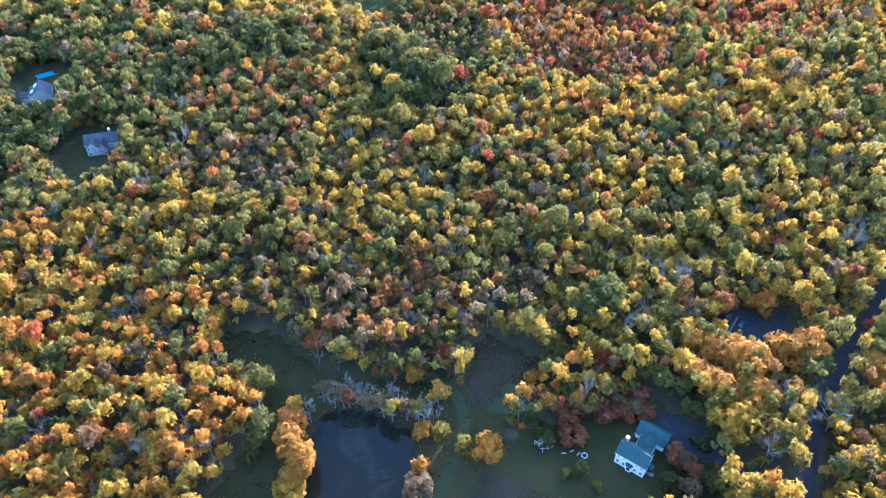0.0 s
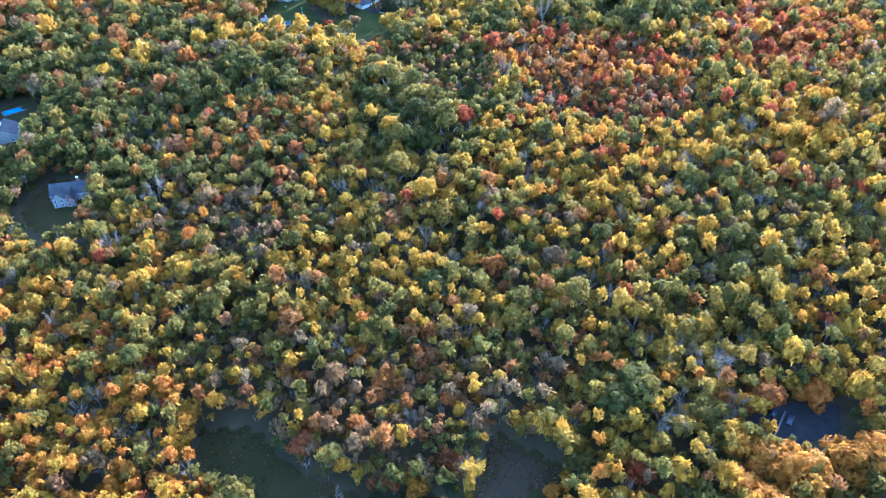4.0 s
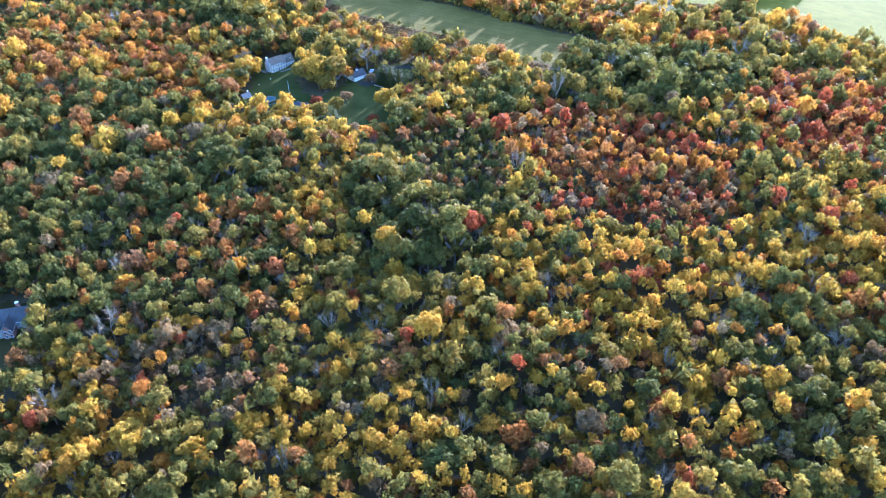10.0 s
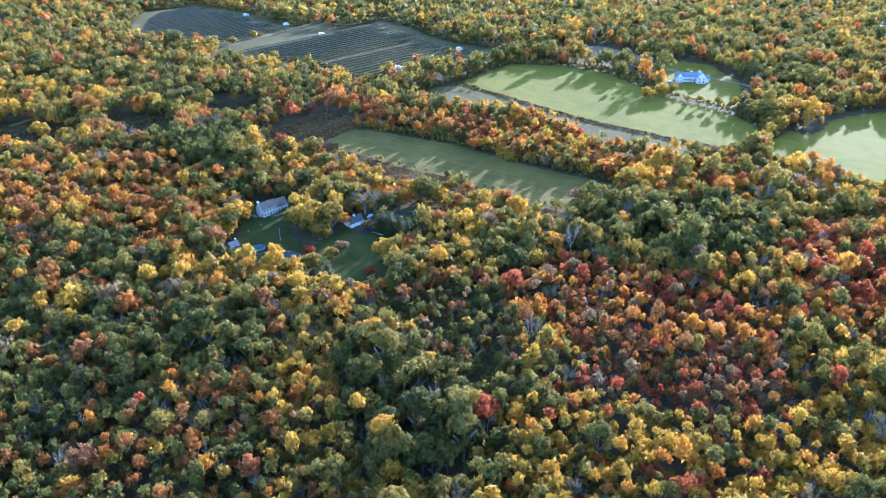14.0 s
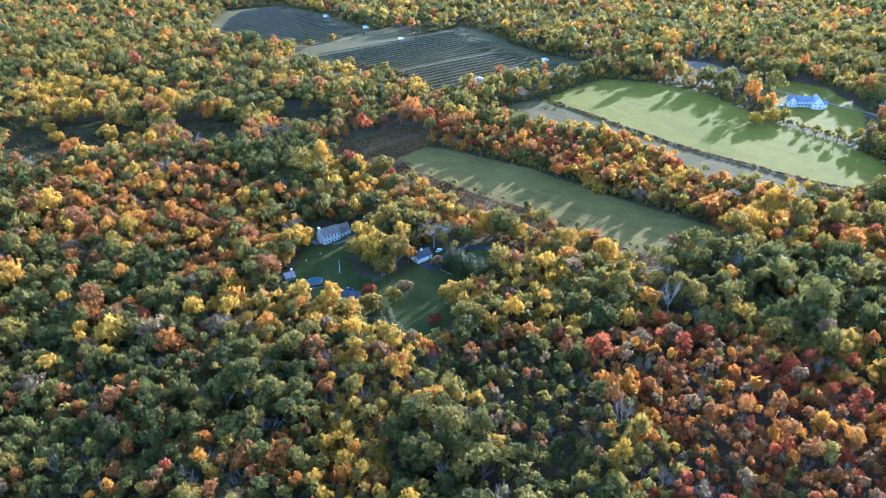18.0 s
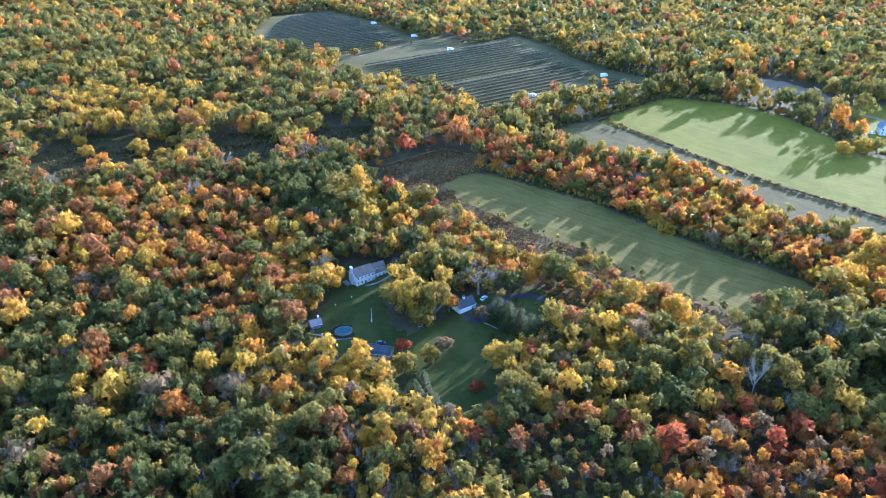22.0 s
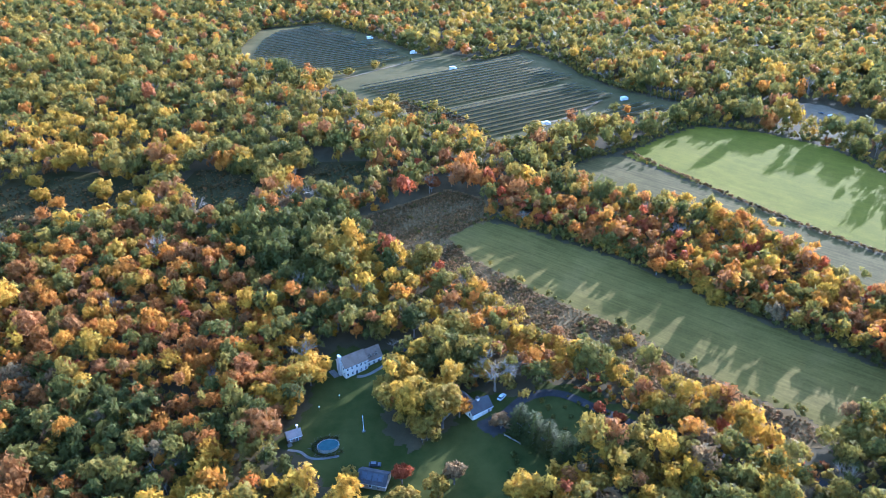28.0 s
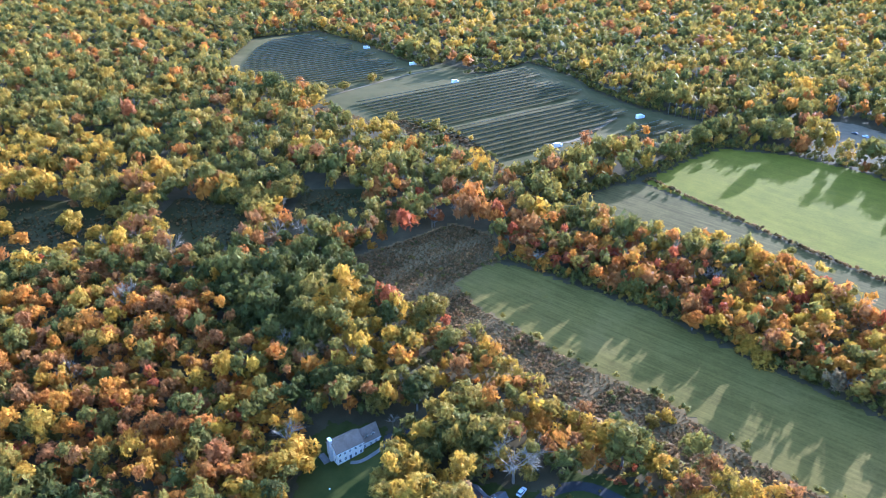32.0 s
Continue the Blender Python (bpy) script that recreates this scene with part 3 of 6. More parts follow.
GREEN, OLIVE, YELLOW, ORANGE, RUST, RED, DULL = (0.05, 0.18), (0.2, 0.36), (0.42, 0.53), (0.55, 0.66), (0.69, 0.78), (0.82, 0.89), (0.92, 1.0)
MIXED = ((YELLOW, 35), (OLIVE, 36), (GREEN, 12), (ORANGE, 6), (RUST, 6), (DULL, 4), (RED, 1))
# olive and green woods of the west, darkened further to put shade into them
WEST = ((OLIVE, 34), (GREEN, 35), (RUST, 17), (DULL, 5), (YELLOW, 4), (ORANGE, 4), (RED, 1))
# stands of their own look: outline, mix of colours, how much broader and taller their crowns are, share of trees that stand
STANDS = [
    ([(-185, 268), (-148, 271), (-99, 227), (-64, 195), (-49, 157), (-49, 144), (-68, 121), (-150, 100), (-240, 200)], ((YELLOW, 42), (ORANGE, 34), (OLIVE, 12), (GREEN, 6), (RED, 4), (DULL, 2)), 0.95, 0.95, 1.0),
    ([(-68, 237), (-6, 216), (40, 221), (66, 225), (53, 189), (31, 182), (17, 163), (-6, 168), (-37, 181), (-63, 192)], ((DULL, 30), (OLIVE, 28), (RUST, 20), (YELLOW, 14), (GREEN, 8)), 0.82, 0.92, 1.0),
    ([(-52, 274), (73, 275), (79, 238), (-6, 226), (-54, 246)], ((YELLOW, 46), (OLIVE, 30), (RUST, 10), (GREEN, 8), (DULL, 6)), 0.9, 1.0, 1.0),
    # western valley: dark green trees, the mix also carrying the valley's shade
    ([(-300, 500), (-186, 474), (-126, 385), (-118, 354), (-147, 300), (-230, 250), (-330, 360)], ((GREEN, 58), (OLIVE, 30), (RUST, 8), (DULL, 4)), 1.1, 0.95, 1.0),
    ([(-115, 301), (-71, 322), (-50, 292), (-49, 271), (-78, 279), (-104, 278)], ((DULL, 50), (OLIVE, 25), (ORANGE, 15), (RED, 10)), 0.9, 0.95, 1.0),
    ([(-26, 392), (-17, 421), (4, 413), (29, 376), (40, 350), (33, 329), (10, 327), (-15, 354)], ((GREEN, 50), (OLIVE, 46), (YELLOW, 4)), 1.6, 1.25, 0.55),
    ([(-100, 450), (-72, 451), (-61, 414), (-74, 391), (-91, 402)], ((OLIVE, 60), (GREEN, 30), (YELLOW, 10)), 1.5, 1.2, 0.6),
    ([(54, 467), (92, 474), (144, 447), (175, 410), (146, 384), (106, 377), (74, 394), (48, 427)], ((RED, 26), (RUST, 34), (ORANGE, 20), (DULL, 12), (OLIVE, 8)), 0.78, 0.85, 1.0),
    ([(-12, 447), (18, 466), (50, 443), (49, 398), (35, 367), (23, 381), (4, 413)], ((GREEN, 45), (OLIVE, 30), (DULL, 15), (RUST, 10)), 0.72, 0.72, 1.0),
    ([(74, 394), (106, 377), (153, 384), (155, 352), (116, 340), (92, 356), (62, 364)], ((DULL, 28), (RED, 22), (RUST, 22), (OLIVE, 18), (GREEN, 10)), 0.75, 0.82, 1.0),
    ([(35, 367), (67, 363), (116, 340), (158, 359), (200, 362), (163, 304), (88, 293), (34, 298), (35, 329)], ((YELLOW, 52), (OLIVE, 20), (ORANGE, 16), (GREEN, 6), (RED, 6)), 0.92, 1.0, 1.0),
    ([(95, 518), (137, 546), (189, 520), (205, 480), (180, 467), (143, 459), (111, 478), (90, 481)], ((GREEN, 48), (OLIVE, 50), (ORANGE, 2)), 1.15, 1.2, 0.8),
    ([(50, 509), (69, 526), (85, 504), (74, 463), (51, 467)], ((GREEN, 40), (OLIVE, 50), (YELLOW, 10)), 1.1, 1.15, 0.85),
    ([(198, 479), (236, 497), (300, 460), (240, 385), (181, 403)], ((RUST, 36), (RED, 24), (ORANGE, 22), (OLIVE, 18)), 0.95, 0.95, 1.0),
    ([(185, 557), (219, 557), (219, 533), (189, 511)], ((ORANGE, 55), (RED, 20), (OLIVE, 25)), 1.0, 1.0, 1.0),
    ([(-284, 653), (-219, 681), (-141, 641), (-94, 581), (-90, 543), (-105, 530), (-260, 560)], ((ORANGE, 30), (RUST, 28), (OLIVE, 22), (YELLOW, 12), (GREEN, 6), (RED, 2)), 0.9, 1.0, 1.0),
    ([(-159, 677), (-122, 702), (-87, 670), (-70, 638), (-83, 619), (-119, 618), (-154, 638)], ((GREEN, 72), (OLIVE, 28)), 1.15, 1.15, 0.85),
    ([(-111, 648), (-92, 664), (-70, 638), (-67, 602), (-78, 594), (-98, 619)], ((YELLOW, 72), (OLIVE, 18), (GREEN, 10)), 0.9, 1.1, 1.0),
    ([(-58, 627), (-34, 615), (-5, 585), (23, 560), (45, 545), (30, 535), (14, 545), (-3, 565), (-32, 591), (-55, 601)], ((ORANGE, 40), (YELLOW, 26), (RUST, 18), (OLIVE, 16)), 0.8, 0.72, 1.0),
    ([(-120, 505), (-60, 505), (-50, 470), (-120, 460)], ((YELLOW, 52), (OLIVE, 30), (ORANGE, 10), (DULL, 8)), 1.05, 1.0, 0.9),
    ([(-32, 710), (-3, 740), (40, 715), (75, 690), (59, 650), (30, 640), (-1, 657), (-24, 678)], ((ORANGE, 30), (RUST, 28), (OLIVE, 22), (RED, 14), (GREEN, 6)), 0.95, 0.63, 1.0),
    ([(59, 650), (75, 690), (125, 690), (190, 610), (150, 570)], ((ORANGE, 34), (OLIVE, 26), (YELLOW, 16), (RUST, 16), (RED, 8)), 0.95, 0.63, 1.0),
    ([(-99, 766), (-64, 774), (-10, 748), (-19, 711), (-56, 703), (-87, 717)], ((RED, 26), (RUST, 30), (OLIVE, 32), (ORANGE, 12)), 1.0, 1.0, 1.0),
    ([(-414, 845), (-366, 881), (-307, 850), (-224, 752), (-208, 699), (-238, 685), (-361, 767)], ((YELLOW, 46), (OLIVE, 40), (RUST, 14)), 1.25, 1.05, 0.9),
]


def pick_tones(mix, n, drift=None):
    """n colours drawn from a mix of ranges with weights; drift, from 0 to 1, lets neighbours agree."""
    w = np.array([q[1] for q in mix], float)
    k = np.searchsorted(np.cumsum(w / w.sum()), (rng.uniform(size=n) if drift is None else drift) * 0.9999)
    lo, hi = np.array([q[0][0] for q in mix])[k], np.array([q[0][1] for q in mix])[k]
    return lo + (hi - lo) * rng.uniform(size=n)


def tones(x, y, far=False):
    """Each tree's colour: mixed woods in drifts, and the stands where they are."""
    n = len(x)
    drift = (np.where(rng.uniform(size=n) < 0.5, 0.5 + 0.42 * soft_noise(x, y, 34, 2), rng.uniform(size=n)) + rng.normal(scale=0.06, size=n)) % 1.0
    t = pick_tones(MIXED, n, drift)
    t = np.where((t < 0.6) & (rng.uniform(size=n) < 0.5), np.clip(0.37 + 0.10 * soft_noise(x, y, 90, 1) + 0.06 * soft_noise(x, y, 30, 2), 0.1, 0.56), t)
    t = np.where((x < -40 - 0.1 * (y - 300)) & (y > 320), pick_tones(WEST, n, drift), t)
    # far trees: olive tones with few reds, distance haze put into leaf colour
    if far:
        t = np.where(rng.uniform(size=n) < 0.9, np.clip(0.28 + 0.08 * soft_noise(x, y, 90, 5) + rng.normal(scale=0.09, size=n), 0.08, 0.56), rng.uniform(0.60, 0.80, n))
    ex, ey = x + rng.normal(scale=4, size=n), y + rng.normal(scale=4, size=n)
    for poly, mix, broad, tall, share in STANDS:
        t = np.where(inside(poly, ex, ey), pick_tones(mix, n, drift), t)
    return t


def stand_shape(x, y, r, h):
    """Crown sizes and heights changed by the stands, and which trees stand."""
    keep = np.ones(len(x), bool)
    for poly, mix, broad, tall, share in STANDS:
        near = inside(poly, x, y)
        r, h = np.where(near, r * broad, r), np.where(near, h * tall, h)
        keep &= ~near | (rng.uniform(size=len(x)) < share)
    return r, h, keep


def place_trees(protos, x, y, r, h, tone, bare_share=0.0, trunks=False):
    """Crowns (and trunks) set on the land, as loose triangles with tones and material slots."""
    z = land(x, y)
    turn = rng.uniform(0, 6.28, len(x))
    kind = rng.integers(0, len(protos), len(x))
    bare = rng.uniform(size=len(x)) < bare_share
    V, T, S = [], [], []
    ca, sa = np.cos(turn), np.sin(turn)

    def put(proto, m, scale, zoff, tone_m, slot):
        a, b = ca[m][:, None, None], sa[m][:, None, None]
        if np.ndim(scale) == 1:
            scale = np.stack([scale] * 3, -1)
        q = proto[None] * np.concatenate([scale, np.ones(scale.shape)], 1)[:, None, None, :]
        w = np.empty((*q.shape[:3], 6))
        for o in (0, 3):
            w[..., o] = q[..., o] * a - q[..., o + 1] * b
            w[..., o + 1] = q[..., o] * b + q[..., o + 1] * a
        w[..., 0] += x[m][:, None, None]
        w[..., 1] += y[m][:, None, None]
        w[..., 2] = q[..., 2] + zoff[:, None, None]
        w[..., 5] = q[..., 5]
        V.append(w.reshape(-1, 6))
        T.append(np.repeat(tone_m, proto.shape[0] * 3))
        S.append(np.full(len(w) * proto.shape[0], slot))

    for k, proto in enumerate(protos):
        m = np.nonzero((kind == k) & ~bare)[0]
        if len(m):
            put(proto, m, r[m], z[m] + h[m] - r[m] * 0.95, tone[m], 0)
    if trunks:
        m = np.nonzero(~bare)[0]
        put(TRUNK, m, np.stack([np.ones(len(m)), np.ones(len(m)), h[m] - r[m]], -1), z[m], tone[m], 1)
    for k, proto in enumerate(BARES):
        m = np.nonzero(bare & (kind % len(BARES) == k))[0]
        if len(m):
            put(proto, m, np.stack([r[m], r[m], h[m] / 2.6], -1), z[m], tone[m], 2)
    return np.concatenate(V), np.concatenate(T), np.concatenate(S)


def woodland(name, protos, x, y, r, h, tone, label, bare_share=0.0, trunks=False):
    v, t, s = place_trees(protos, x, y, r, h, tone, bare_share, trunks)
    ob = new(name, tri_mesh(name, v, t, [LEAVES, BARK, BARE], s))
    return tagged(ob, label, "forest", kind="stuff")


def sizes(n, mean, spread):
    r = np.clip(mean * np.exp(rng.normal(0, spread, n)), mean * 0.55, mean * 2.1)
    return r, np.clip(rng.normal(13.0, 3.2, n) + 1.2 * (r - mean), 6.5, 23.0)



def part(name, bm, material, parent, label=""):
    """Links a bmesh as one mesh object under a thing or a part."""
    me = bpy.data.meshes.new(name)
    bm.to_mesh(me)
    bm.free()
    me.materials.append(material)
    ob = new(name, me)
    ob.parent = parent
    if label:
        tagged(ob, label)
    return ob


def under(name, me, parent, m=None):
    ob = new(name, me)
    ob.parent = parent
    if m is not None:
        ob.matrix_basis = m
    return ob


def tone_words(tone):
    for top, words in ((0.1, "dark green"), (0.2, "deep green"), (0.33, "olive green"), (0.45, "yellow-green"), (0.54, "golden yellow"),
                       (0.6, "golden orange"), (0.7, "bright orange"), (0.8, "russet brown"), (0.9, "deep red"), (1.1, "dull mauve and thinning")):
        if tone <= top:
            return words
    return "grey"


BIG = [crown_cloud(600 + k, 760, 0.135, ICO2, 0.92 + 0.1 * (k % 3), 18 + k % 5, 0.7, small=0.75) for k in range(5)]
SMALL = [crown_cloud(650 + k, 320, 0.19, ICO1, 0.95 + 0.1 * (k % 3), 12 + k % 4, 0.7, small=0.8) for k in range(5)]
PINES = [cone_cloud(680 + k, 760, 0.14) for k in range(3)]
SNAGS = [limbs(700 + k, 2, 3, 2.6, 1.1, 16) for k in range(3)]
TRUNK_MESH = tri_mesh("trunk", trunk_sticks(5, 6).reshape(-1, 3), None, [BARK])
SNAG_TRUNK = tri_mesh("trunk", stick((0, 0, -0.1), (0.03, 0.02, 1.15), 0.058, 0.04, 7).reshape(-1, 3), None, [BARE])
crown_meshes, leaf_materials = {}, {}


def crown_mesh(protos, key, tone):
    """One mesh for each crown shape and colour step, shared by all trees of that look."""
    step = round(tone * 20) / 20
    if step not in leaf_materials:
        leaf_materials[step] = foliage("leaves_" + tone_words(step).replace(" ", "_").replace("-", "_"), step)
    if (key, step) not in crown_meshes:
        kind, k = key
        crown_meshes[key, step] = tri_mesh("crown", protos[k].reshape(-1, 6), None, [leaf_materials[step]])
    return crown_meshes[key, step]


def tree(x, y, r, h, tone, group="landmark trees"):
    """A tree as a thing. tone over 1: leafless; below 0: a conifer."""
    spin = rng.uniform(0, 360)
    if group == "landmark trees" and 0 <= tone <= 1.2:
        r *= 1.18
    base = new("bare_tree" if tone > 1.2 else "conifer" if tone < 0 else "shrub" if h < 6.5 else "tree")
    base.matrix_basis = pose(x, y, float(land(x, y)), 0, 0, spin)
    tall = "tall" if h > 14 else "mid-sized" if h > 9 else "small"
    if tone > 1.2:
        under("trunk", SNAG_TRUNK, base, Matrix.Diagonal((r, r, h / 2.6, 1)))
        k = int(rng.integers(0, len(SNAGS)))
        if ("snag", k) not in crown_meshes:
            crown_meshes["snag", k] = tri_mesh("crown", SNAGS[k].reshape(-1, 3), None, [BARE])
        under("crown", crown_meshes["snag", k], base, Matrix.Diagonal((r, r, h / 2.6, 1)))
        return tagged(base, f"{tall} leafless grey tree with spreading bare branches", "tree", "bare trees")
    under("trunk", TRUNK_MESH, base, Matrix.Diagonal((1.0 + 0.05 * h, 1.0 + 0.05 * h, max(h - r, 1.0), 1)))
    if tone < 0:
        k = int(rng.integers(0, len(PINES)))
        me = crown_mesh(PINES, ("pine", k), 0.0)
        under("crown", me, base, Matrix.Translation((0, 0, h * 0.45)) @ Matrix.Diagonal((r, r, h / 3.4, 1)))
        return tagged(base, f"{tall} dark green conifer with dense drooping boughs", "tree", "conifers")
    big = r > 5
    k = int(rng.integers(0, 5))
    me = crown_mesh(BIG if big else SMALL, ("big" if big else "small", k), tone)
    under("crown", me, base, Matrix.Translation((0, 0, h - r * 0.95)) @ Matrix.Diagonal((r, r, r, 1)))
    kind = "shrub" if h < 6.5 else "tree"
    return tagged(base, f"{tall} autumn {kind} with a {tone_words(tone)} crown", kind, group)


# the woods: the largest crowns along the flight are trees of their own, the rest is stuff
for y0, y1, step, mean, bare_part, crowns in ((60, 450, 4.4, 2.8, 0.09, NEAR), (450, 720, 6.2, 4.2, 0.03, FULL)):
    x, y = spots(-480, 500, y0, y1, step)
    r, h = sizes(len(x), mean, 0.30)
    r, h, keep = stand_shape(x, y, r, h)
    x, y, r, h = x[keep], y[keep], r[keep], h[keep]
    tone = tones(x, y)
    own = (r > 1.65 * mean) & (np.abs(x - 10) < 120) & (y > 110) & (y < 640)
    for k in np.nonzero(own)[0]:
        tree(round(x[k], 1), round(y[k], 1), round(r[k], 1), round(h[k], 1), float(tone[k]), "forest trees")
    n = ~own
    woodland("forest", crowns, x[n], y[n], r[n], h[n], tone[n], "dense autumn hardwood forest in yellow, green and rust", bare_part)
x, y = spots(-480, 500, 60, 720, 6.0)
r, h = sizes(len(x), 2.9, 0.25)
woodland("understory", LOWER, x, y, r, h - 4.2, tones(x, y), "lower trees and saplings filling the forest gaps")
x, y = spots(-740, 720, 720, 1080, 8.2)
r, h = sizes(len(x), 4.8, 0.34)
woodland("far_forest", MID, x, y, r, h, tones(x, y, True), "autumn hardwood forest in yellow, orange and green", 0.03)
x, y = spots(-1200, 1200, 1080, 1850, 12.2)
r, h = sizes(len(x), 6.2, 0.28)
woodland("distant_forest", FAR, x, y, r, h, tones(x, y, True), "distant woodland with haze put into its muted leaf colours")

x, y = spots(-1300, 1300, -140, 1700, 14.0, 150)
r, h = sizes(len(x), 7.6, 0.22)
woodland("outer_forest", FAR, x, y, r, h, tones(x, y, True), "autumn woodland round the valley in mixed colours")


def edge_shrubs(poly, wide, step, lo, hi):
    """Saplings and shrubs along the rim of a clearing."""
    px, py = [p[0] for p in poly], [p[1] for p in poly]
    X, Y = np.meshgrid(np.arange(min(px) - wide, max(px) + wide, step), np.arange(min(py) - wide, max(py) + wide, step))
    X, Y = (X + rng.uniform(-0.5, 0.5, X.shape) * step).ravel(), (Y + rng.uniform(-0.5, 0.5, Y.shape) * step).ravel()
    near = np.zeros(X.shape, bool)
    for k in range(8):
        near |= inside(poly, X + wide * math.cos(k * 0.785), Y + wide * math.sin(k * 0.785))
    for other, back, margin in CLEARINGS:
        near &= ~inside(other, X, Y)
    for line, half in LANES:
        for (ax, ay), (bx, by) in zip(line, line[1:]):
            dx, dy = bx - ax, by - ay
            k = np.clip(((X - ax) * dx + (Y - ay) * dy) / (dx * dx + dy * dy), 0, 1)
            near &= np.hypot(X - ax - k * dx, Y - ay - k * dy) > half
    X, Y = X[near], Y[near]
    r = rng.uniform(0.9, 2.4, len(X))
    woodland("edge_shrubs", LOWER, X, Y, r, r * 1.9 + rng.uniform(0, 1.5, len(X)), rng.uniform(lo, hi, len(X)), "shrubs and saplings along the edge of the wood")


for plot in (FIELD_1, BROWN, FIELD_2, SOLAR_1, SOLAR_2):
    edge_shrubs(plot, 10, 2.8, 0.08, 0.42)

# ---- single trees, by place ----
# pond and meadow
for x, y, r, h, tone in (
        (-32, 161, 2.6, 11.7, 0.96),
        (-28, 158, 3.1, 11.7, 1.5),
        (-25, 158, 2.7, 12, 0.96),
        (-23, 158, 3, 10.9, 0.9),
        (-20, 159, 3.4, 10.6, 1.5),
        (-17, 156, 3.3, 9.5, 0.94),
        (-14, 157, 3.4, 9.8, 1.5),
        (-11, 153, 3.3, 11.8, 0.96),
        (-8, 151, 2.9, 11.8, 0.42),
        (-5, 156, 3, 9.8, 1.5),
        (-3, 151, 3.4, 10.3, 0.96),
        (0, 151, 3.1, 10.8, 0.42),
        (3, 148, 3.4, 12, 1.5),
        (6, 149, 3.2, 10, 1.5),
        (52, 155, 3.7, 7.8, 0.89),
):
    tree(x, y, r, h, tone)
# pond and meadow
for x, y, r, h, tone in (
        (58, 156, 3.9, 6.7, 0.89),
        (50, 147, 4.8, 7.2, 0.92),
        (55, 151, 4.6, 7.2, 0.9),
        (44, 154, 3.4, 8, 0.9),
        (39, 146, 3.4, 6, 0.06),
        (42, 138, 3.4, 8, 0.12),
        (49, 139, 3.4, 6, 0.9),
        (54, 138, 3.4, 7, 0.9),
        (47, 126, 2, 3.5, 0.3),
        (56, 121, 2, 3.5, 0.3),
        (32, 147, 2, 3.5, 0.3),
        (35, 151, 2, 3.5, 0.3),
        (23, 135, 5.2, 11, 0.61),
        (15, 137, 3.5, 8, 0.4),
        (8, 157, 4.2, 11, 0.56),
):
    tree(x, y, r, h, tone)
# pond and meadow
for x, y, r, h, tone in (
        (1, 131, 3.2, 7, 0.6),
        (-42, 150, 5, 13, 0.63),
        (-42, 144, 4.6, 12, 0.61),
        (-41, 155, 3.5, 12, 0.48),
        (-39, 138, 5.2, 13, 0.62),
        (-37, 134, 4.6, 12, 0.6),
        (-38, 130, 5, 11, 0.6),
        (-41, 126, 5, 9, 0.5),
        (-55, 167, 6.5, 14, 0.3),
        (-52, 148, 6, 15, 0.2),
        (-54, 142, 4, 8, 0.2),
        (2, 144, 4, 8, 0.6),
        (8, 143, 3.6, 8, 0.38),
        (0, 123, 5, 9, 0.94),
        (-28, 162, 4, 10, 1.5),
):
    tree(x, y, r, h, tone)
# pond and meadow
for x, y, r, h, tone in (
        (-24, 162, 4, 11, 1.5),
        (-18, 160, 4, 10, 1.5),
        (-9, 157, 4.5, 10, 1.5),
        (1, 151, 4.5, 10, 1.5),
        (-36, 153, 3.5, 12, 1.5),
        (-1, 167, 4.5, 11, 0.53),
        (-7, 168, 4, 11, 0.8),
        (12, 174, 5.5, 12, 0.78),
        (51, 169, 5, 12, 0.18),
        (41, 161, 3.6, 8, 0.6),
        (46, 164, 3, 9, 0.55),
        (54, 154, 4, 8, 0.93),
        (48, 151, 4, 7, 0.95),
        (52, 126, 3, 6, 0.2),
):
    tree(x, y, r, h, tone)
# road and farmhouse
for x, y, r, h, tone in (
        (65, 158, 4.6, 7.4, 0.9),
        (66, 156, 4.1, 6.8, 0.89),
        (73, 157, 4.5, 7.2, 0.92),
        (77, 153, 4, 6.7, 0.89),
        (62, 148, 4.2, 7.6, 0.89),
        (66, 145, 3.7, 8.4, 0.89),
        (69, 146, 4.5, 8.4, 0.92),
        (77, 147, 4.3, 6.6, 0.92),
        (82, 129, 3.4, 8, 0.9),
        (86, 122, 3.4, 8, 0.9),
        (77, 119, 3.4, 8, 0.06),
        (93, 133, 3.4, 6, 0.08),
        (90, 118, 3.4, 8, 0.08),
        (117, 188, 7.5, 15, 0.71),
        (134, 189, 6.5, 13, 0.64),
):
    tree(x, y, r, h, tone)
# road and farmhouse
for x, y, r, h, tone in (
        (73, 191, 10, 22, 0.14),
        (67, 185, 7, 19, 0.12),
        (94, 180, 7, 17, 0.25),
        (89, 206, 6, 17, 0.45),
        (101, 197, 7, 20, 1.5),
        (79, 179, 8, 17, 1.5),
        (134, 115, 7, 15, 0.28),
        (140, 155, 4.5, 14, 0.13),
        (124, 142, 6, 16, 1.5),
        (136, 136, 7, 16, 1.5),
        (106, 164, 7.5, 18, 0.61),
        (115, 159, 8, 19, 0.6),
        (132, 162, 8.5, 19, 0.61),
        (140, 164, 6, 18, 0.6),
        (101, 148, 8, 19, 0.58),
):
    tree(x, y, r, h, tone)
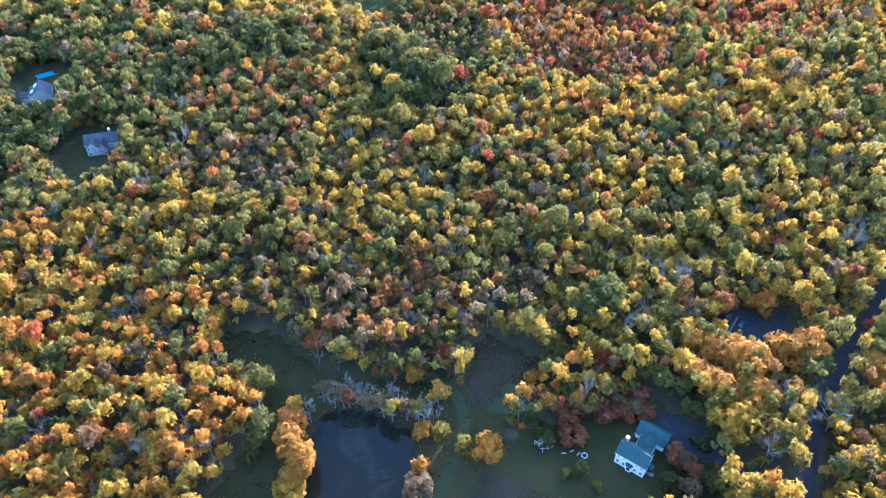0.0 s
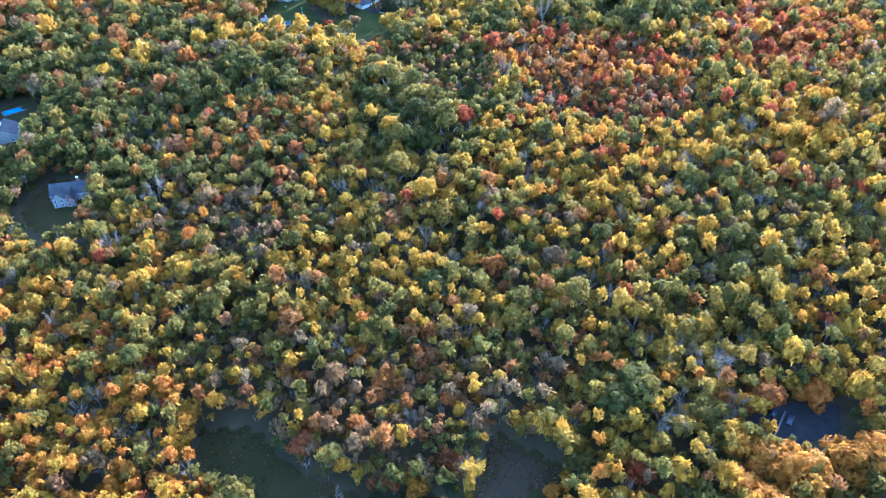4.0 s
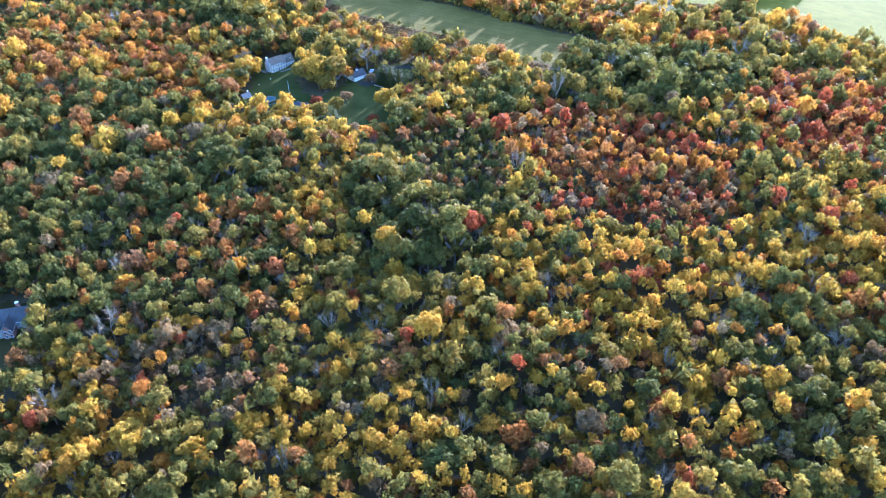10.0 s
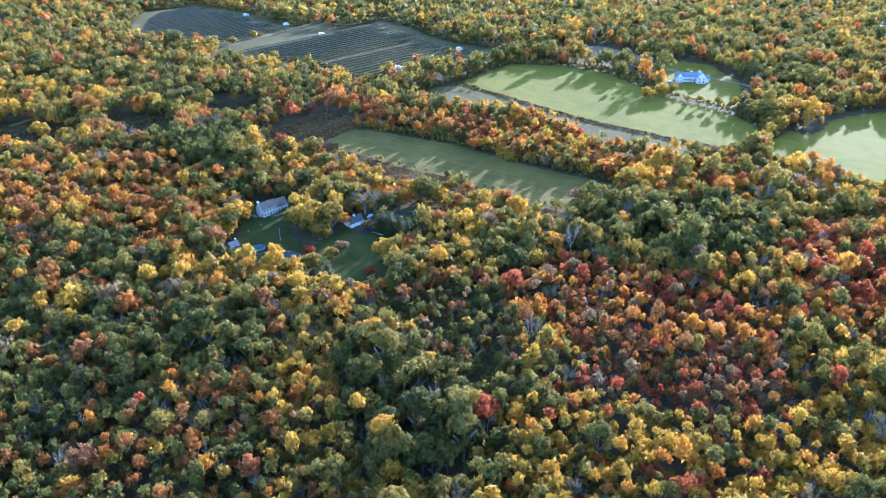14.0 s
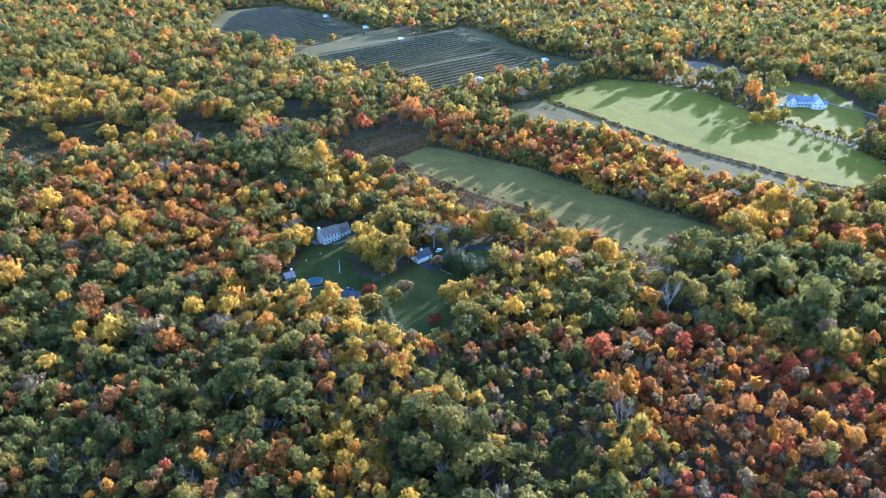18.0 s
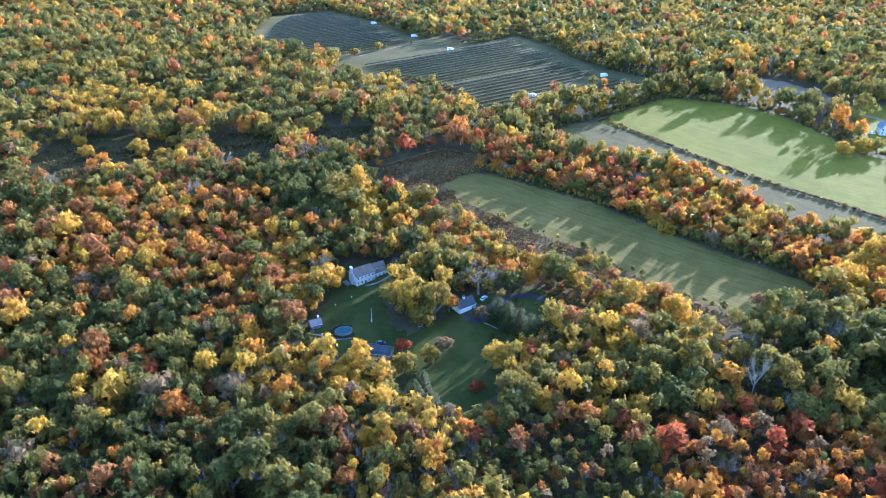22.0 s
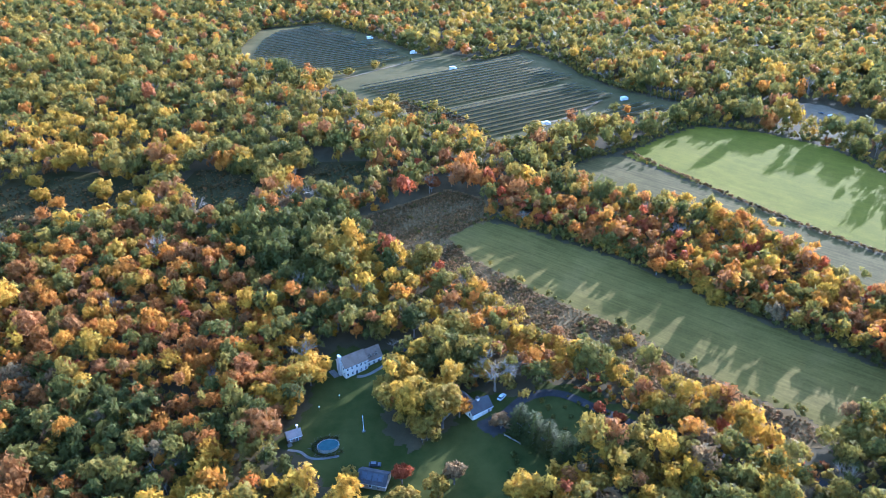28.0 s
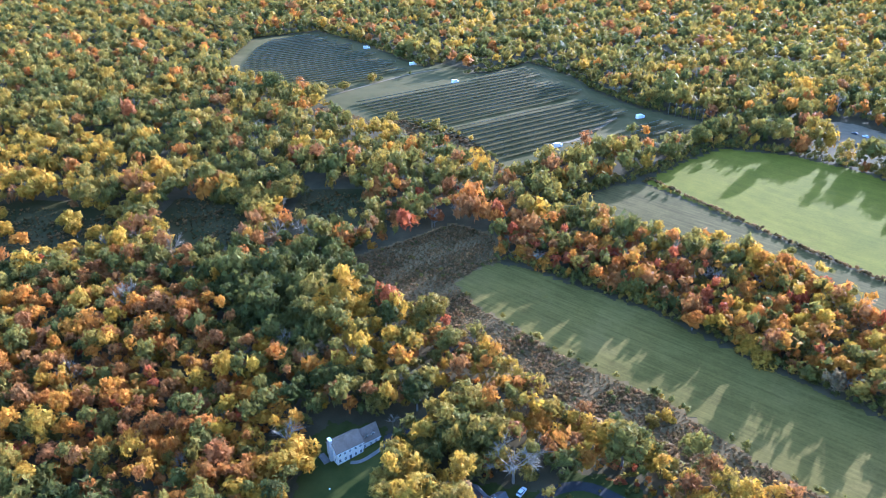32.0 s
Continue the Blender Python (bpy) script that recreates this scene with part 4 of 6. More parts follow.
# road and farmhouse
for x, y, r, h, tone in (
        (112, 145, 8.5, 19, 0.58),
        (102, 135, 8, 18, 0.52),
        (96, 156, 7, 17, 0.6),
        (100, 169, 5, 15, 0.57),
        (159, 155, 7, 16, 0.62),
        (171, 195, 6.5, 16, 0.58),
        (171, 173, 5, 13, 0.83),
        (69, 150, 4, 7, 0.93),
        (62, 149, 4, 7, 0.93),
        (74, 148, 4, 7, 0.93),
        (85, 127, 3.5, 7, 0.93),
        (83, 118, 4, 7, 0.93),
        (82, 129, 3, 6, 0.1),
):
    tree(x, y, r, h, tone)
# wooded hill
for x, y, r, h, tone in (
        (-36, 183, 5, 12, 0.8),
        (98, 215, 6, 17, 0.42),
        (10, 248, 8.5, 18, 0.12),
        (38, 227, 5.5, 17, 0.38),
        (21, 228, 4.5, 15, 0.4),
        (85, 262, 4.5, 15, 0.84),
        (36, 297, 6, 17, 0.95),
        (141, 299, 7, 18, 0.22),
        (127, 298, 6.5, 18, 0.2),
        (-47, 257, 5, 15, 1.5),
        (-24, 220, 5, 15, 1.5),
        (120, 230, 7, 16, 0.2),
        (-31, 458, 6.5, 15, 0.64),
        (-62, 391, 7, 17, 0.72),
        (-76, 391, 6, 16, 0.7),
):
    tree(x, y, r, h, tone)
# wooded hill
for x, y, r, h, tone in (
        (-81, 447, 7.5, 18, 0.36),
        (47, 372, 6, 16, 0.14),
        (56, 363, 6, 16, 0.3),
        (45, 358, 3.5, 11, 0.84),
        (-82, 403, 7.5, 18, 0.2),
        (-30, 468, 5, 14, -0.1),
):
    tree(x, y, r, h, tone)
# yard
for x, y, r, h, tone in (
        (-46, 539, 8, 16, 0.33),
        (-40, 530, 7, 14, 0.36),
        (-59, 547, 6, 14, 0.34),
        (-53, 549, 5, 15, 0.4),
        (-30, 540, 4.5, 12, 0.58),
        (-35, 545, 4, 13, 0.96),
        (-35, 570, 9.5, 18, 0.2),
        (-28, 566, 6.5, 17, 0.2),
        (-49, 564, 5, 12, 0.2),
        (-38, 584, 4.5, 14, 0.62),
        (-55, 483, 8.5, 16, 0.3),
        (-44, 494, 6, 12, 0.38),
        (-34, 501, 4.5, 10, 0.38),
        (-29, 507, 4, 10, 0.97),
        (-47, 506, 3.6, 9, 0.83),
):
    tree(x, y, r, h, tone)
# yard
for x, y, r, h, tone in (
        (-37, 473, 5, 14, -0.1),
        (-35, 481, 4, 13, -0.1),
        (-65, 503, 4, 9, 0.35),
        (-93, 556, 8, 16, 0.5),
        (-102, 549, 7, 15, 0.54),
        (-96, 538, 6, 14, 0.5),
        (-68, 484, 6, 13, 0.5),
):
    tree(x, y, r, h, tone)
# yard and drive
for x, y, r, h, tone in (
        (-17, 556, 10, 16, 1.5),
        (-5, 498, 7, 14, 0.46),
        (5, 501, 3.6, 11, -0.1),
        (-13, 484, 3, 6, 0.86),
        (-7, 533, 5, 14, -0.1),
        (-2, 528, 5, 15, -0.1),
        (3, 524, 5, 15, -0.1),
        (8, 519, 5, 15, -0.1),
        (12, 516, 5, 15, -0.1),
        (16, 512, 5, 14, -0.1),
        (-14, 535, 4, 8, 0.94),
        (30, 516, 5.5, 12, 0.1),
        (49, 508, 5, 11, 0.1),
        (47, 523, 4.5, 10, 0.5),
        (41, 496, 7, 15, 0.42),
):
    tree(x, y, r, h, tone)
# yard and drive
for x, y, r, h, tone in (
        (23, 546, 2.8, 5, 0.86),
        (30, 541, 2.8, 5, 0.86),
        (41, 530, 3, 5, 0.86),
        (57, 528, 3, 5, 0.86),
        (42, 547, 4.5, 10, 0.47),
        (27, 566, 5.5, 12, 0.46),
        (17, 570, 5.5, 12, 0.47),
        (7, 580, 5, 12, 0.5),
        (53, 537, 5, 11, 0.4),
        (39, 590, 3.2, 5, 0.45),
        (34, 587, 3, 5, 0.42),
        (62, 541, 4, 9, 0.97),
        (67, 527, 5, 11, 0.56),
        (75, 514, 6.5, 13, 0.52),
):
    tree(x, y, r, h, tone)
# fields and marsh
for x, y, r, h, tone in (
        (-318, 722, 6, 12, 0.5),
        (-335, 742, 5, 11, 0.46),
        (-300, 712, 5, 12, 0.6),
        (-276, 728, 6, 13, 0.5),
        (-258, 722, 7, 14, 0.48),
        (-263, 751, 6, 12, 0.42),
        (-287, 740, 7, 13, 0.44),
        (-179, 768, 12, 18, 0.34),
        (-164, 775, 8, 17, 0.36),
        (-190, 769, 8, 16, 0.36),
        (-255, 769, 8, 16, 0.46),
        (-250, 771, 6, 15, 0.54),
        (-244, 733, 8, 15, 0.44),
        (-228, 732, 7, 15, 0.44),
        (-267, 705, 7, 12, 0.48),
        (-278, 699, 6, 11, 0.46),
        (-255, 702, 4, 10, 0.84),
        (-78, 768, 6, 13, 0.83),
        (-83, 757, 6, 13, 0.82),
        (-65, 742, 5, 12, 0.8),
):
    tree(x, y, r, h, tone)
# fields and marsh
for x, y, r, h, tone in (
        (-87, 643, 5, 14, 0.5),
        (-96, 647, 5, 14, 0.49),
        (-80, 633, 5, 13, 0.5),
        (-99, 638, 5, 14, 0.48),
        (-134, 666, 9, 18, 0.13),
        (-117, 656, 8, 17, 0.14),
        (-140, 651, 8, 17, 0.14),
        (-115, 681, 8, 17, 0.16),
        (-138, 693, 7, 16, 0.15),
        (60, 648, 4.5, 11, 0.66),
        (65, 724, 2.5, 4, 0.2),
        (123, 717, 3, 5, 0.3),
        (-160, 1050, 5, 10, 0.4),
        (-181, 1020, 5, 10, 0.36),
        (-201, 1017, 5, 10, 0.34),
):
    tree(x, y, r, h, tone)
# fields and marsh
for x, y, r, h, tone in (
        (249, 725, 2.5, 8, 0.4),
        (256, 718, 3, 10, 0.42),
        (262, 714, 2.6, 8, 0.42),
        (267, 708, 3.8, 12, 0.33),
        (274, 700, 3, 11, 0.3),
        (279, 692, 3.8, 12, 0.36),
        (284, 684, 2.8, 11, 0.4),
        (290, 673, 4.6, 13, 0.3),
        (294, 666, 5, 14, 0.34),
        (299, 661, 4.6, 13, 0.4),
        (306, 664, 5.4, 14, 0.36),
        (338, 676, 5.4, 14, 0.62),
        (347, 688, 5.4, 13, 0.6),
        (235, 749, 6, 12, 0.46),
        (220, 743, 6, 12, 0.46),
):
    tree(x, y, r, h, tone)

# ---- low growth ----
TUFT = [crown_cloud(800 + k, 26, 0.42, OCTA, 0.7, 4) for k in range(4)]


def scrub(name, poly, step, r0, r1, lo, hi, label, share=1.0, material=None):
    """Low bushes scattered over a patch, as stuff."""
    px, py = [p[0] for p in poly], [p[1] for p in poly]
    X, Y = np.meshgrid(np.arange(min(px), max(px), step), np.arange(min(py), max(py), step))
    X, Y = (X + rng.uniform(-0.5, 0.5, X.shape) * step).ravel(), (Y + rng.uniform(-0.5, 0.5, Y.shape) * step).ravel()
    ok = inside(poly, X, Y) & (rng.uniform(size=X.shape) < share)
    ok &= ~inside(POND, X, Y)
    X, Y = X[ok], Y[ok]
    r = rng.uniform(r0, r1, len(X)) * (0.8 + 0.3 * soft_noise(X, Y, 25, 9))
    t = rng.uniform(lo, hi, len(X))
    v, tt, s = place_trees(TUFT, X, Y, np.abs(r) + 0.2, np.abs(r) * 1.5 + 0.2, t)
    return tagged(new(name, tri_mesh(name, v, tt, [material or BUSH], None)), label, "scrub", kind="stuff")


scrub("bramble", BRAMBLE, 1.35, 0.5, 1.1, 0.1, 1.0, "tangled brown bramble thicket beside the meadow")
scrub("bramble", BRAMBLE_EDGE, 1.7, 0.6, 1.5, 0.1, 1.0, "tall brown weeds along the trees")
scrub("bramble", BRAMBLE, 6.0, 0.8, 1.7, 0.12, 0.35, "scattered green bushes in the bramble", 0.4, LEAVES)
for plot in (MARSH_1, MARSH_2, MARSH_3):
    scrub("marsh_scrub", plot, 3.2, 0.7, 1.6, 0.0, 0.7, "dark reeds and low bushes in the marsh")
for plot in (BROWN_PATCH, BROWN_CORNER):
    scrub("meadow_weeds", plot, 1.2, 0.2, 0.5, 0.1, 0.7, "rough reddish-brown weeds of the pond meadow", 0.9)
scrub("meadow_bushes", [(-70, 95), (-66, 127), (-51, 161), (-72, 184), (-73, 198), (-55, 197), (-46, 180), (-44, 160), (-46, 140), (-48, 95)], 2.6, 0.3, 0.8, 0.0, 0.5, "low dark growth in the pond meadow", 0.4)
scrub("meadow_tufts", MEADOW, 2.0, 0.15, 0.5, 0.25, 0.8, "rough tufts of grass and weeds in the pond meadow", 0.8)
scrub("bank_scrub", BERM, 2.2, 0.7, 1.9, 0.1, 0.9, "brown scrub on the earth bank", 0.8)
scrub("garden_shrubs", YARD_E, 4.2, 0.8, 2.0, 0.06, 0.36, "dark shrubs between conifers and drive", 0.5, LEAVES)
scrub("garden_shrubs", [(14, 572), (40, 556), (62, 545), (95, 527), (118, 512), (112, 504), (86, 524), (60, 533), (32, 548), (10, 562)], 2.6, 0.8, 2.0, 0.1, 0.9, "autumn shrubs beside the drive", 0.85, LEAVES)
scrub("field_margin", [(92, 868), (98, 862), (60, 855), (30, 868), (40, 880), (58, 900)], 2.4, 0.7, 1.6, 0.2, 0.9, "tall weeds beside the solar farm")

# the hedgerow between stubble and pasture
hx, hy = [], []
for (ax, ay), (bx, by) in zip(HEDGE_LINE, HEDGE_LINE[1:]):
    n = int(math.hypot(bx - ax, by - ay) / 0.8)
    for k in range(n):
        hx.append(ax + (bx - ax) * k / n)
        hy.append(ay + (by - ay) * k / n)
hx, hy = np.array(hx) + rng.normal(scale=0.7, size=len(hx)), np.array(hy) + rng.normal(scale=0.7, size=len(hy))
r = rng.uniform(0.8, 1.9, len(hx))
v, t, s = place_trees(TUFT, hx, hy, r, r * 1.5, rng.uniform(0.0, 0.8, len(hx)))
tagged(new("hedgerow", tri_mesh("hedgerow", v, t, [BUSH], None)), "long low brown hedgerow between stubble and pasture", "hedge", kind="stuff")

# ---- pond ----
pond = sheet("pond", POND, WATER, 1.0, 0.22, "dark still pond with drifts of floating leaves", "pond", 0.4)
PAD = surface("floating_leaves", (0.06, 0.055, 0.035), (0.10, 0.085, 0.05), 0.6, 3.0, bump=0)
fx, fy = rng.uniform(-38, -2, 9000), rng.uniform(106, 158, 9000)
drift = soft_noise(fx * 1.6, fy, 22, 21) + 0.35 * soft_noise(fx, fy, 7, 22)
band = np.exp(-(((fx + 14) * 0.9 + (fy - 125) * 0.3) / 6) ** 2) + np.exp(-((fx + 22) / 6) ** 2 - ((fy - 145) / 7) ** 2) * 1.4
ok = inside(POND, fx, fy) & (drift * 0.5 + band * 1.3 + rng.normal(scale=0.25, size=len(fx)) > 1.45)
fx, fy = fx[ok], fy[ok]
ang = rng.uniform(0, 6.28, len(fx))
rad = rng.uniform(0.08, 0.2, len(fx))
corner = [np.stack([fx + rad * np.cos(ang + a), fy + rad * np.sin(ang + a), land(fx, fy) + 0.235], -1) for a in (0, 2.1, 4.2)]
tagged(new("floating_leaves", tri_mesh("floating_leaves", np.stack(corner, 1).reshape(-1, 3), None, [PAD])),
       "pale leaf drifts floating on the pond", "leaves", kind="stuff")

# ---- buildings ----
WHITE = surface("white_clapboard", (0.58, 0.535, 0.445), (0.66, 0.61, 0.51), 0.4, 3.0, 0.55, 0.1, low=0.92, high=1.04)
TRIM = surface("white_trim", (0.78, 0.78, 0.76), (0.82, 0.82, 0.80), 1.0, 4.0, 0.5, 0.0)
GREYWALL = surface("grey_clapboard", (0.28, 0.275, 0.225), (0.35, 0.34, 0.28), 0.4, 3.0, 0.6, 0.1, low=0.92, high=1.06)
BROWNWALL = surface("brown_boards", (0.16, 0.11, 0.08), (0.22, 0.16, 0.11), 0.5, 4.0)
BRICK = surface("brick", (0.26, 0.13, 0.09), (0.34, 0.18, 0.13), 0.8, 6.0)
STONE = surface("chimney_stone", (0.34, 0.32, 0.30), (0.46, 0.44, 0.41), 1.4, 5.0)
SHINGLE = surface("grey_shingle", (0.120, 0.092, 0.066), (0.165, 0.130, 0.098), 0.35, 4.0, 0.85, 0.3, 0.1)
TANROOF = surface("tan_shingle", (0.20, 0.165, 0.14), (0.28, 0.23, 0.20), 0.35, 4.0, 0.85, 0.3)
GREENROOF = surface("green_shingle", (0.032, 0.056, 0.048), (0.048, 0.074, 0.064), 0.35, 4.0, 0.8, 0.3, 0.1)
DARKROOF = surface("dark_shingle", (0.052, 0.050, 0.050), (0.078, 0.074, 0.072), 0.35, 4.0, 0.8, 0.3, 0.1)
BLUEROOF = surface("blue_grey_metal_roof", (0.13, 0.145, 0.165), (0.17, 0.185, 0.205), 0.3, 3.0, 0.45, 0.1)
GLASS = surface("window_glass", (0.02, 0.025, 0.03), (0.04, 0.045, 0.05), 0.5, 2.0, 0.08, 0.0, 0.6)
PAVING = surface("flagstone", (0.10, 0.092, 0.080), (0.15, 0.138, 0.120), 0.8, 4.0)
TEAL = surface("teal_cover", (0.022, 0.052, 0.058), (0.034, 0.070, 0.076), 0.4, 3.0, 0.6, 0.1, 0.1)
CYAN = surface("turquoise_hull", (0.10, 0.42, 0.42), (0.13, 0.48, 0.47), 1.0, 3.0, 0.3, 0.0)
POOLBLUE = surface("pool_water", (0.03, 0.22, 0.36), (0.04, 0.27, 0.42), 0.3, 2.0, 0.06, 0.05, 0.5)
METAL = surface("light_metal", (0.62, 0.63, 0.64), (0.72, 0.72, 0.72), 0.6, 3.0, 0.4, 0.0)
DARKMETAL = surface("dark_paint", (0.03, 0.032, 0.038), (0.05, 0.052, 0.06), 0.6, 3.0, 0.3, 0.0, 0.5)
LOGS = surface("cut_logs", (0.22, 0.18, 0.14), (0.36, 0.31, 0.26), 1.2, 5.0)
RUBBER = surface("tyre_rubber", (0.02, 0.02, 0.02), (0.03, 0.03, 0.03), 1.0, 6.0)


def box(bm, x0, y0, z0, x1, y1, z1):
    for v in bmesh.ops.create_cube(bm, size=1.0)["verts"]:
        v.co = Vector((x0 + (v.co.x + 0.5) * (x1 - x0), y0 + (v.co.y + 0.5) * (y1 - y0), z0 + (v.co.z + 0.5) * (z1 - z0)))


def boxes(*args):
    bm = bmesh.new()
    for a in args:
        box(bm, *a)
    return bm


def solid(verts, faces):
    bm = bmesh.new()
    vs = [bm.verts.new(v) for v in verts]
    for f in faces:
        bm.faces.new([vs[i] for i in f])
    bmesh.ops.recalc_face_normals(bm, faces=bm.faces)
    return bm


def swap(p, along):
    """Local corner: the ridge runs along x, or along y."""
    return p if along == "x" else (p[1], p[0], p[2])


def gable(parent, x0, x1, y0, y1, eave, ridge, wall, roof, along="x", low=-1.2, over=0.35):
    """A block with a gabled roof: closed walls with gables, and two roof slabs with an overhang."""
    if along == "y":
        x0, x1, y0, y1 = y0, y1, x0, x1
    ym = (y0 + y1) / 2
    a = [(x0, y0, low), (x1, y0, low), (x1, y1, low), (x0, y1, low), (x0, y0, eave), (x1, y0, eave), (x1, y1, eave), (x0, y1, eave),
         (x0, ym, ridge), (x1, ym, ridge)]
    part("wall", solid([swap(p, along) for p in a], [(0, 1, 5, 4), (2, 3, 7, 6), (1, 2, 6, 9, 5), (3, 0, 4, 8, 7), (4, 5, 9, 8), (6, 7, 8, 9), (0, 3, 2, 1)]), wall, parent)
    k = (ridge - eave) / (ym - y0)
    for side in (-1, 1):
        ye = ym + side * (ym - y0 + over)
        ze, t = eave - over * k, 0.16
        s = [(x0 - over, ym, ridge + 0.03), (x1 + over, ym, ridge + 0.03), (x1 + over, ye, ze + 0.03), (x0 - over, ye, ze + 0.03)]
        s += [(p[0], p[1], p[2] + t) for p in s]
        part("roof", solid([swap(p, along) for p in s], [(0, 1, 2, 3), (4, 5, 6, 7), (0, 1, 5, 4), (1, 2, 6, 5), (2, 3, 7, 6), (3, 0, 4, 7)]), roof, parent)
        g = [(x0 - over, ye - 0.06 * side, ze - 0.05), (x1 + over, ye + 0.06 * side, ze + 0.12)]
        lo = [min(g[0][i], g[1][i]) for i in range(3)]
        hi = [max(g[0][i], g[1][i]) for i in range(3)]
        part("gutter", boxes((*swap(lo, along), *swap(hi, along))), TRIM, parent)


def window(parent, x, y, z, w=0.95, h=1.35, face="front", name="window", frame_mat=None):
    """A framed window, standing proud of the wall that faces the given side."""
    fm = frame_mat or TRIM
    b = 0.12
    if face in ("front", "back"):
        d = -0.09 if face == "front" else 0.09
        bars = [(x - w / 2 - b, y, z - b, x + w / 2 + b, y + d, z), (x - w / 2 - b, y, z + h, x + w / 2 + b, y + d, z + h + b),
                (x - w / 2 - b, y, z, x - w / 2, y + d, z + h), (x + w / 2, y, z, x + w / 2 + b, y + d, z + h), (x - w / 2, y, z + h / 2 - 0.03, x + w / 2, y + d, z + h / 2 + 0.03)]
        pane = (x - w / 2, y, z, x + w / 2, y + d * 0.5, z + h)
    else:
        d = -0.09 if face == "left" else 0.09
        bars = [(x, y - w / 2 - b, z - b, x + d, y + w / 2 + b, z), (x, y - w / 2 - b, z + h, x + d, y + w / 2 + b, z + h + b),
                (x, y - w / 2 - b, z, x + d, y - w / 2, z + h), (x, y + w / 2, z, x + d, y + w / 2 + b, z + h), (x, y - w / 2, z + h / 2 - 0.03, x + d, y + w / 2, z + h / 2 + 0.03)]
        pane = (x, y - w / 2, z, x + d * 0.5, y + w / 2, z + h)
    f = part(name, boxes(*bars), fm, parent)
    part("pane", boxes(pane), GLASS, f)


def door(parent, x, y, z, w, h, material, face="front"):
    d = -0.07
    if face == "front":
        ob = part("door", boxes((x - w / 2, y, z, x + w / 2, y + d, z + h)), material, parent)
        part("door_frame", boxes((x - w / 2 - 0.12, y, z, x - w / 2, y - 0.11, z + h + 0.14), (x + w / 2, y, z, x + w / 2 + 0.12, y - 0.11, z + h + 0.14), (x - w / 2, y, z + h, x + w / 2, y - 0.11, z + h + 0.14)), TRIM, ob)


def dormer(parent, x, y0, z0, w, h, depth, wall, roof):
    """A small gabled dormer that looks to the front."""
    d = new("dormer")
    d.parent = parent
    a = [(x - w / 2, y0, z0), (x + w / 2, y0, z0), (x + w / 2, y0, z0 + h), (x, y0, z0 + h + w * 0.4), (x - w / 2, y0, z0 + h)]
    a += [(p[0], y0 + depth, p[2]) for p in a]
    part("dormer_wall", solid(a, [(0, 1, 2, 3, 4), (5, 6, 7, 8, 9), (0, 1, 6, 5), (1, 2, 7, 6), (4, 0, 5, 9), (2, 3, 8, 7), (3, 4, 9, 8)]), wall, d)
    for s in (-1, 1):
        e = [(x, y0 - 0.2, z0 + h + w * 0.4 + 0.03), (x + s * (w / 2 + 0.2), y0 - 0.2, z0 + h - 0.13), (x + s * (w / 2 + 0.2), y0 + depth, z0 + h - 0.13), (x, y0 + depth, z0 + h + w * 0.4 + 0.03)]
        e += [(p[0], p[1], p[2] + 0.12) for p in e]
        part("dormer_roof", solid(e, [(0, 1, 2, 3), (4, 5, 6, 7), (0, 1, 5, 4), (1, 2, 6, 5), (2, 3, 7, 6), (3, 0, 4, 7)]), roof, d)
    bars = boxes((x - 0.4, y0, z0 + 0.2, x + 0.4, y0 - 0.06, z0 + h))
    part("dormer_window", bars, GLASS, d)


def base_of(name, x, y, turn, z=None):
    e = new(name)
    e.matrix_basis = pose(x, y, float(land(x, y)) + 0.1 if z is None else z, 0, 0, turn)
    return e


def chimney(parent, x0, y0, x1, y1, top, material, low=-1.0):
    c = part("chimney", boxes((x0, y0, low, x1, y1, top)), material, parent)
    part("chimney_cap", boxes((x0 - 0.1, y0 - 0.1, top, x1 + 0.1, y1 + 0.1, top + 0.2), (x0 + 0.25, y0 + 0.25, top + 0.2, x1 - 0.25, y1 - 0.25, top + 0.6)), TRIM, c)


# white colonial house on the lawn
HX, HY, HT = -79.2, 560.4, 42.0
h1 = base_of("house", HX, HY, HT)
gable(h1, 0, 10.6, 0, 7.8, 5.3, 8.4, WHITE, SHINGLE)
gable(h1, 10.6, 18.4, 1.2, 7.6, 3.4, 7.4, WHITE, SHINGLE)
chimney(h1, -1.0, 3.0, -0.02, 4.8, 9.4, STONE)
for k in range(5):
    window(h1, 1.1 + k * 2.1, 0, 3.6)
    if k != 2:
        window(h1, 1.1 + k * 2.1, 0, 0.9)
door(h1, 5.3, 0, 0.1, 1.1, 2.1, DARKMETAL)
for yy, zz in ((1.4, 0.9), (6.3, 0.9), (1.4, 3.6), (6.3, 3.6), (3.0, 6.0)):
    window(h1, 0, yy, zz, face="left")
for k in range(3):
    window(h1, 12.0 + k * 2.4, 1.2, 1.0)
for k in range(2):
    dormer(h1, 13.2 + k * 2.8, 2.0, 4.0, 1.5, 1.3, 2.2, WHITE, SHINGLE)
part("porch_step", boxes((4.2, -1.6, -0.6, 6.4, -0.02, 0.08), (4.5, -2.2, -0.6, 6.1, -1.62, -0.08)), PAVING, h1, "grey stone porch steps")
part("terrace", boxes((-3.6, 3.4, -0.8, -1.05, 8.6, 0.12)), PAVING, h1, "pale stone side terrace")
tagged(h1, "white clapboard colonial house with grey roof and dormers", "house")
ribbon("garden_path", [(-75.0, 562.0), (-72.5, 561.5), (-69.5, 564.0), (-65.5, 568.5), (-63.0, 572.5)], 1.6, PAVING, 0.16, "curved flagstone path along the house", "path", 1.0)
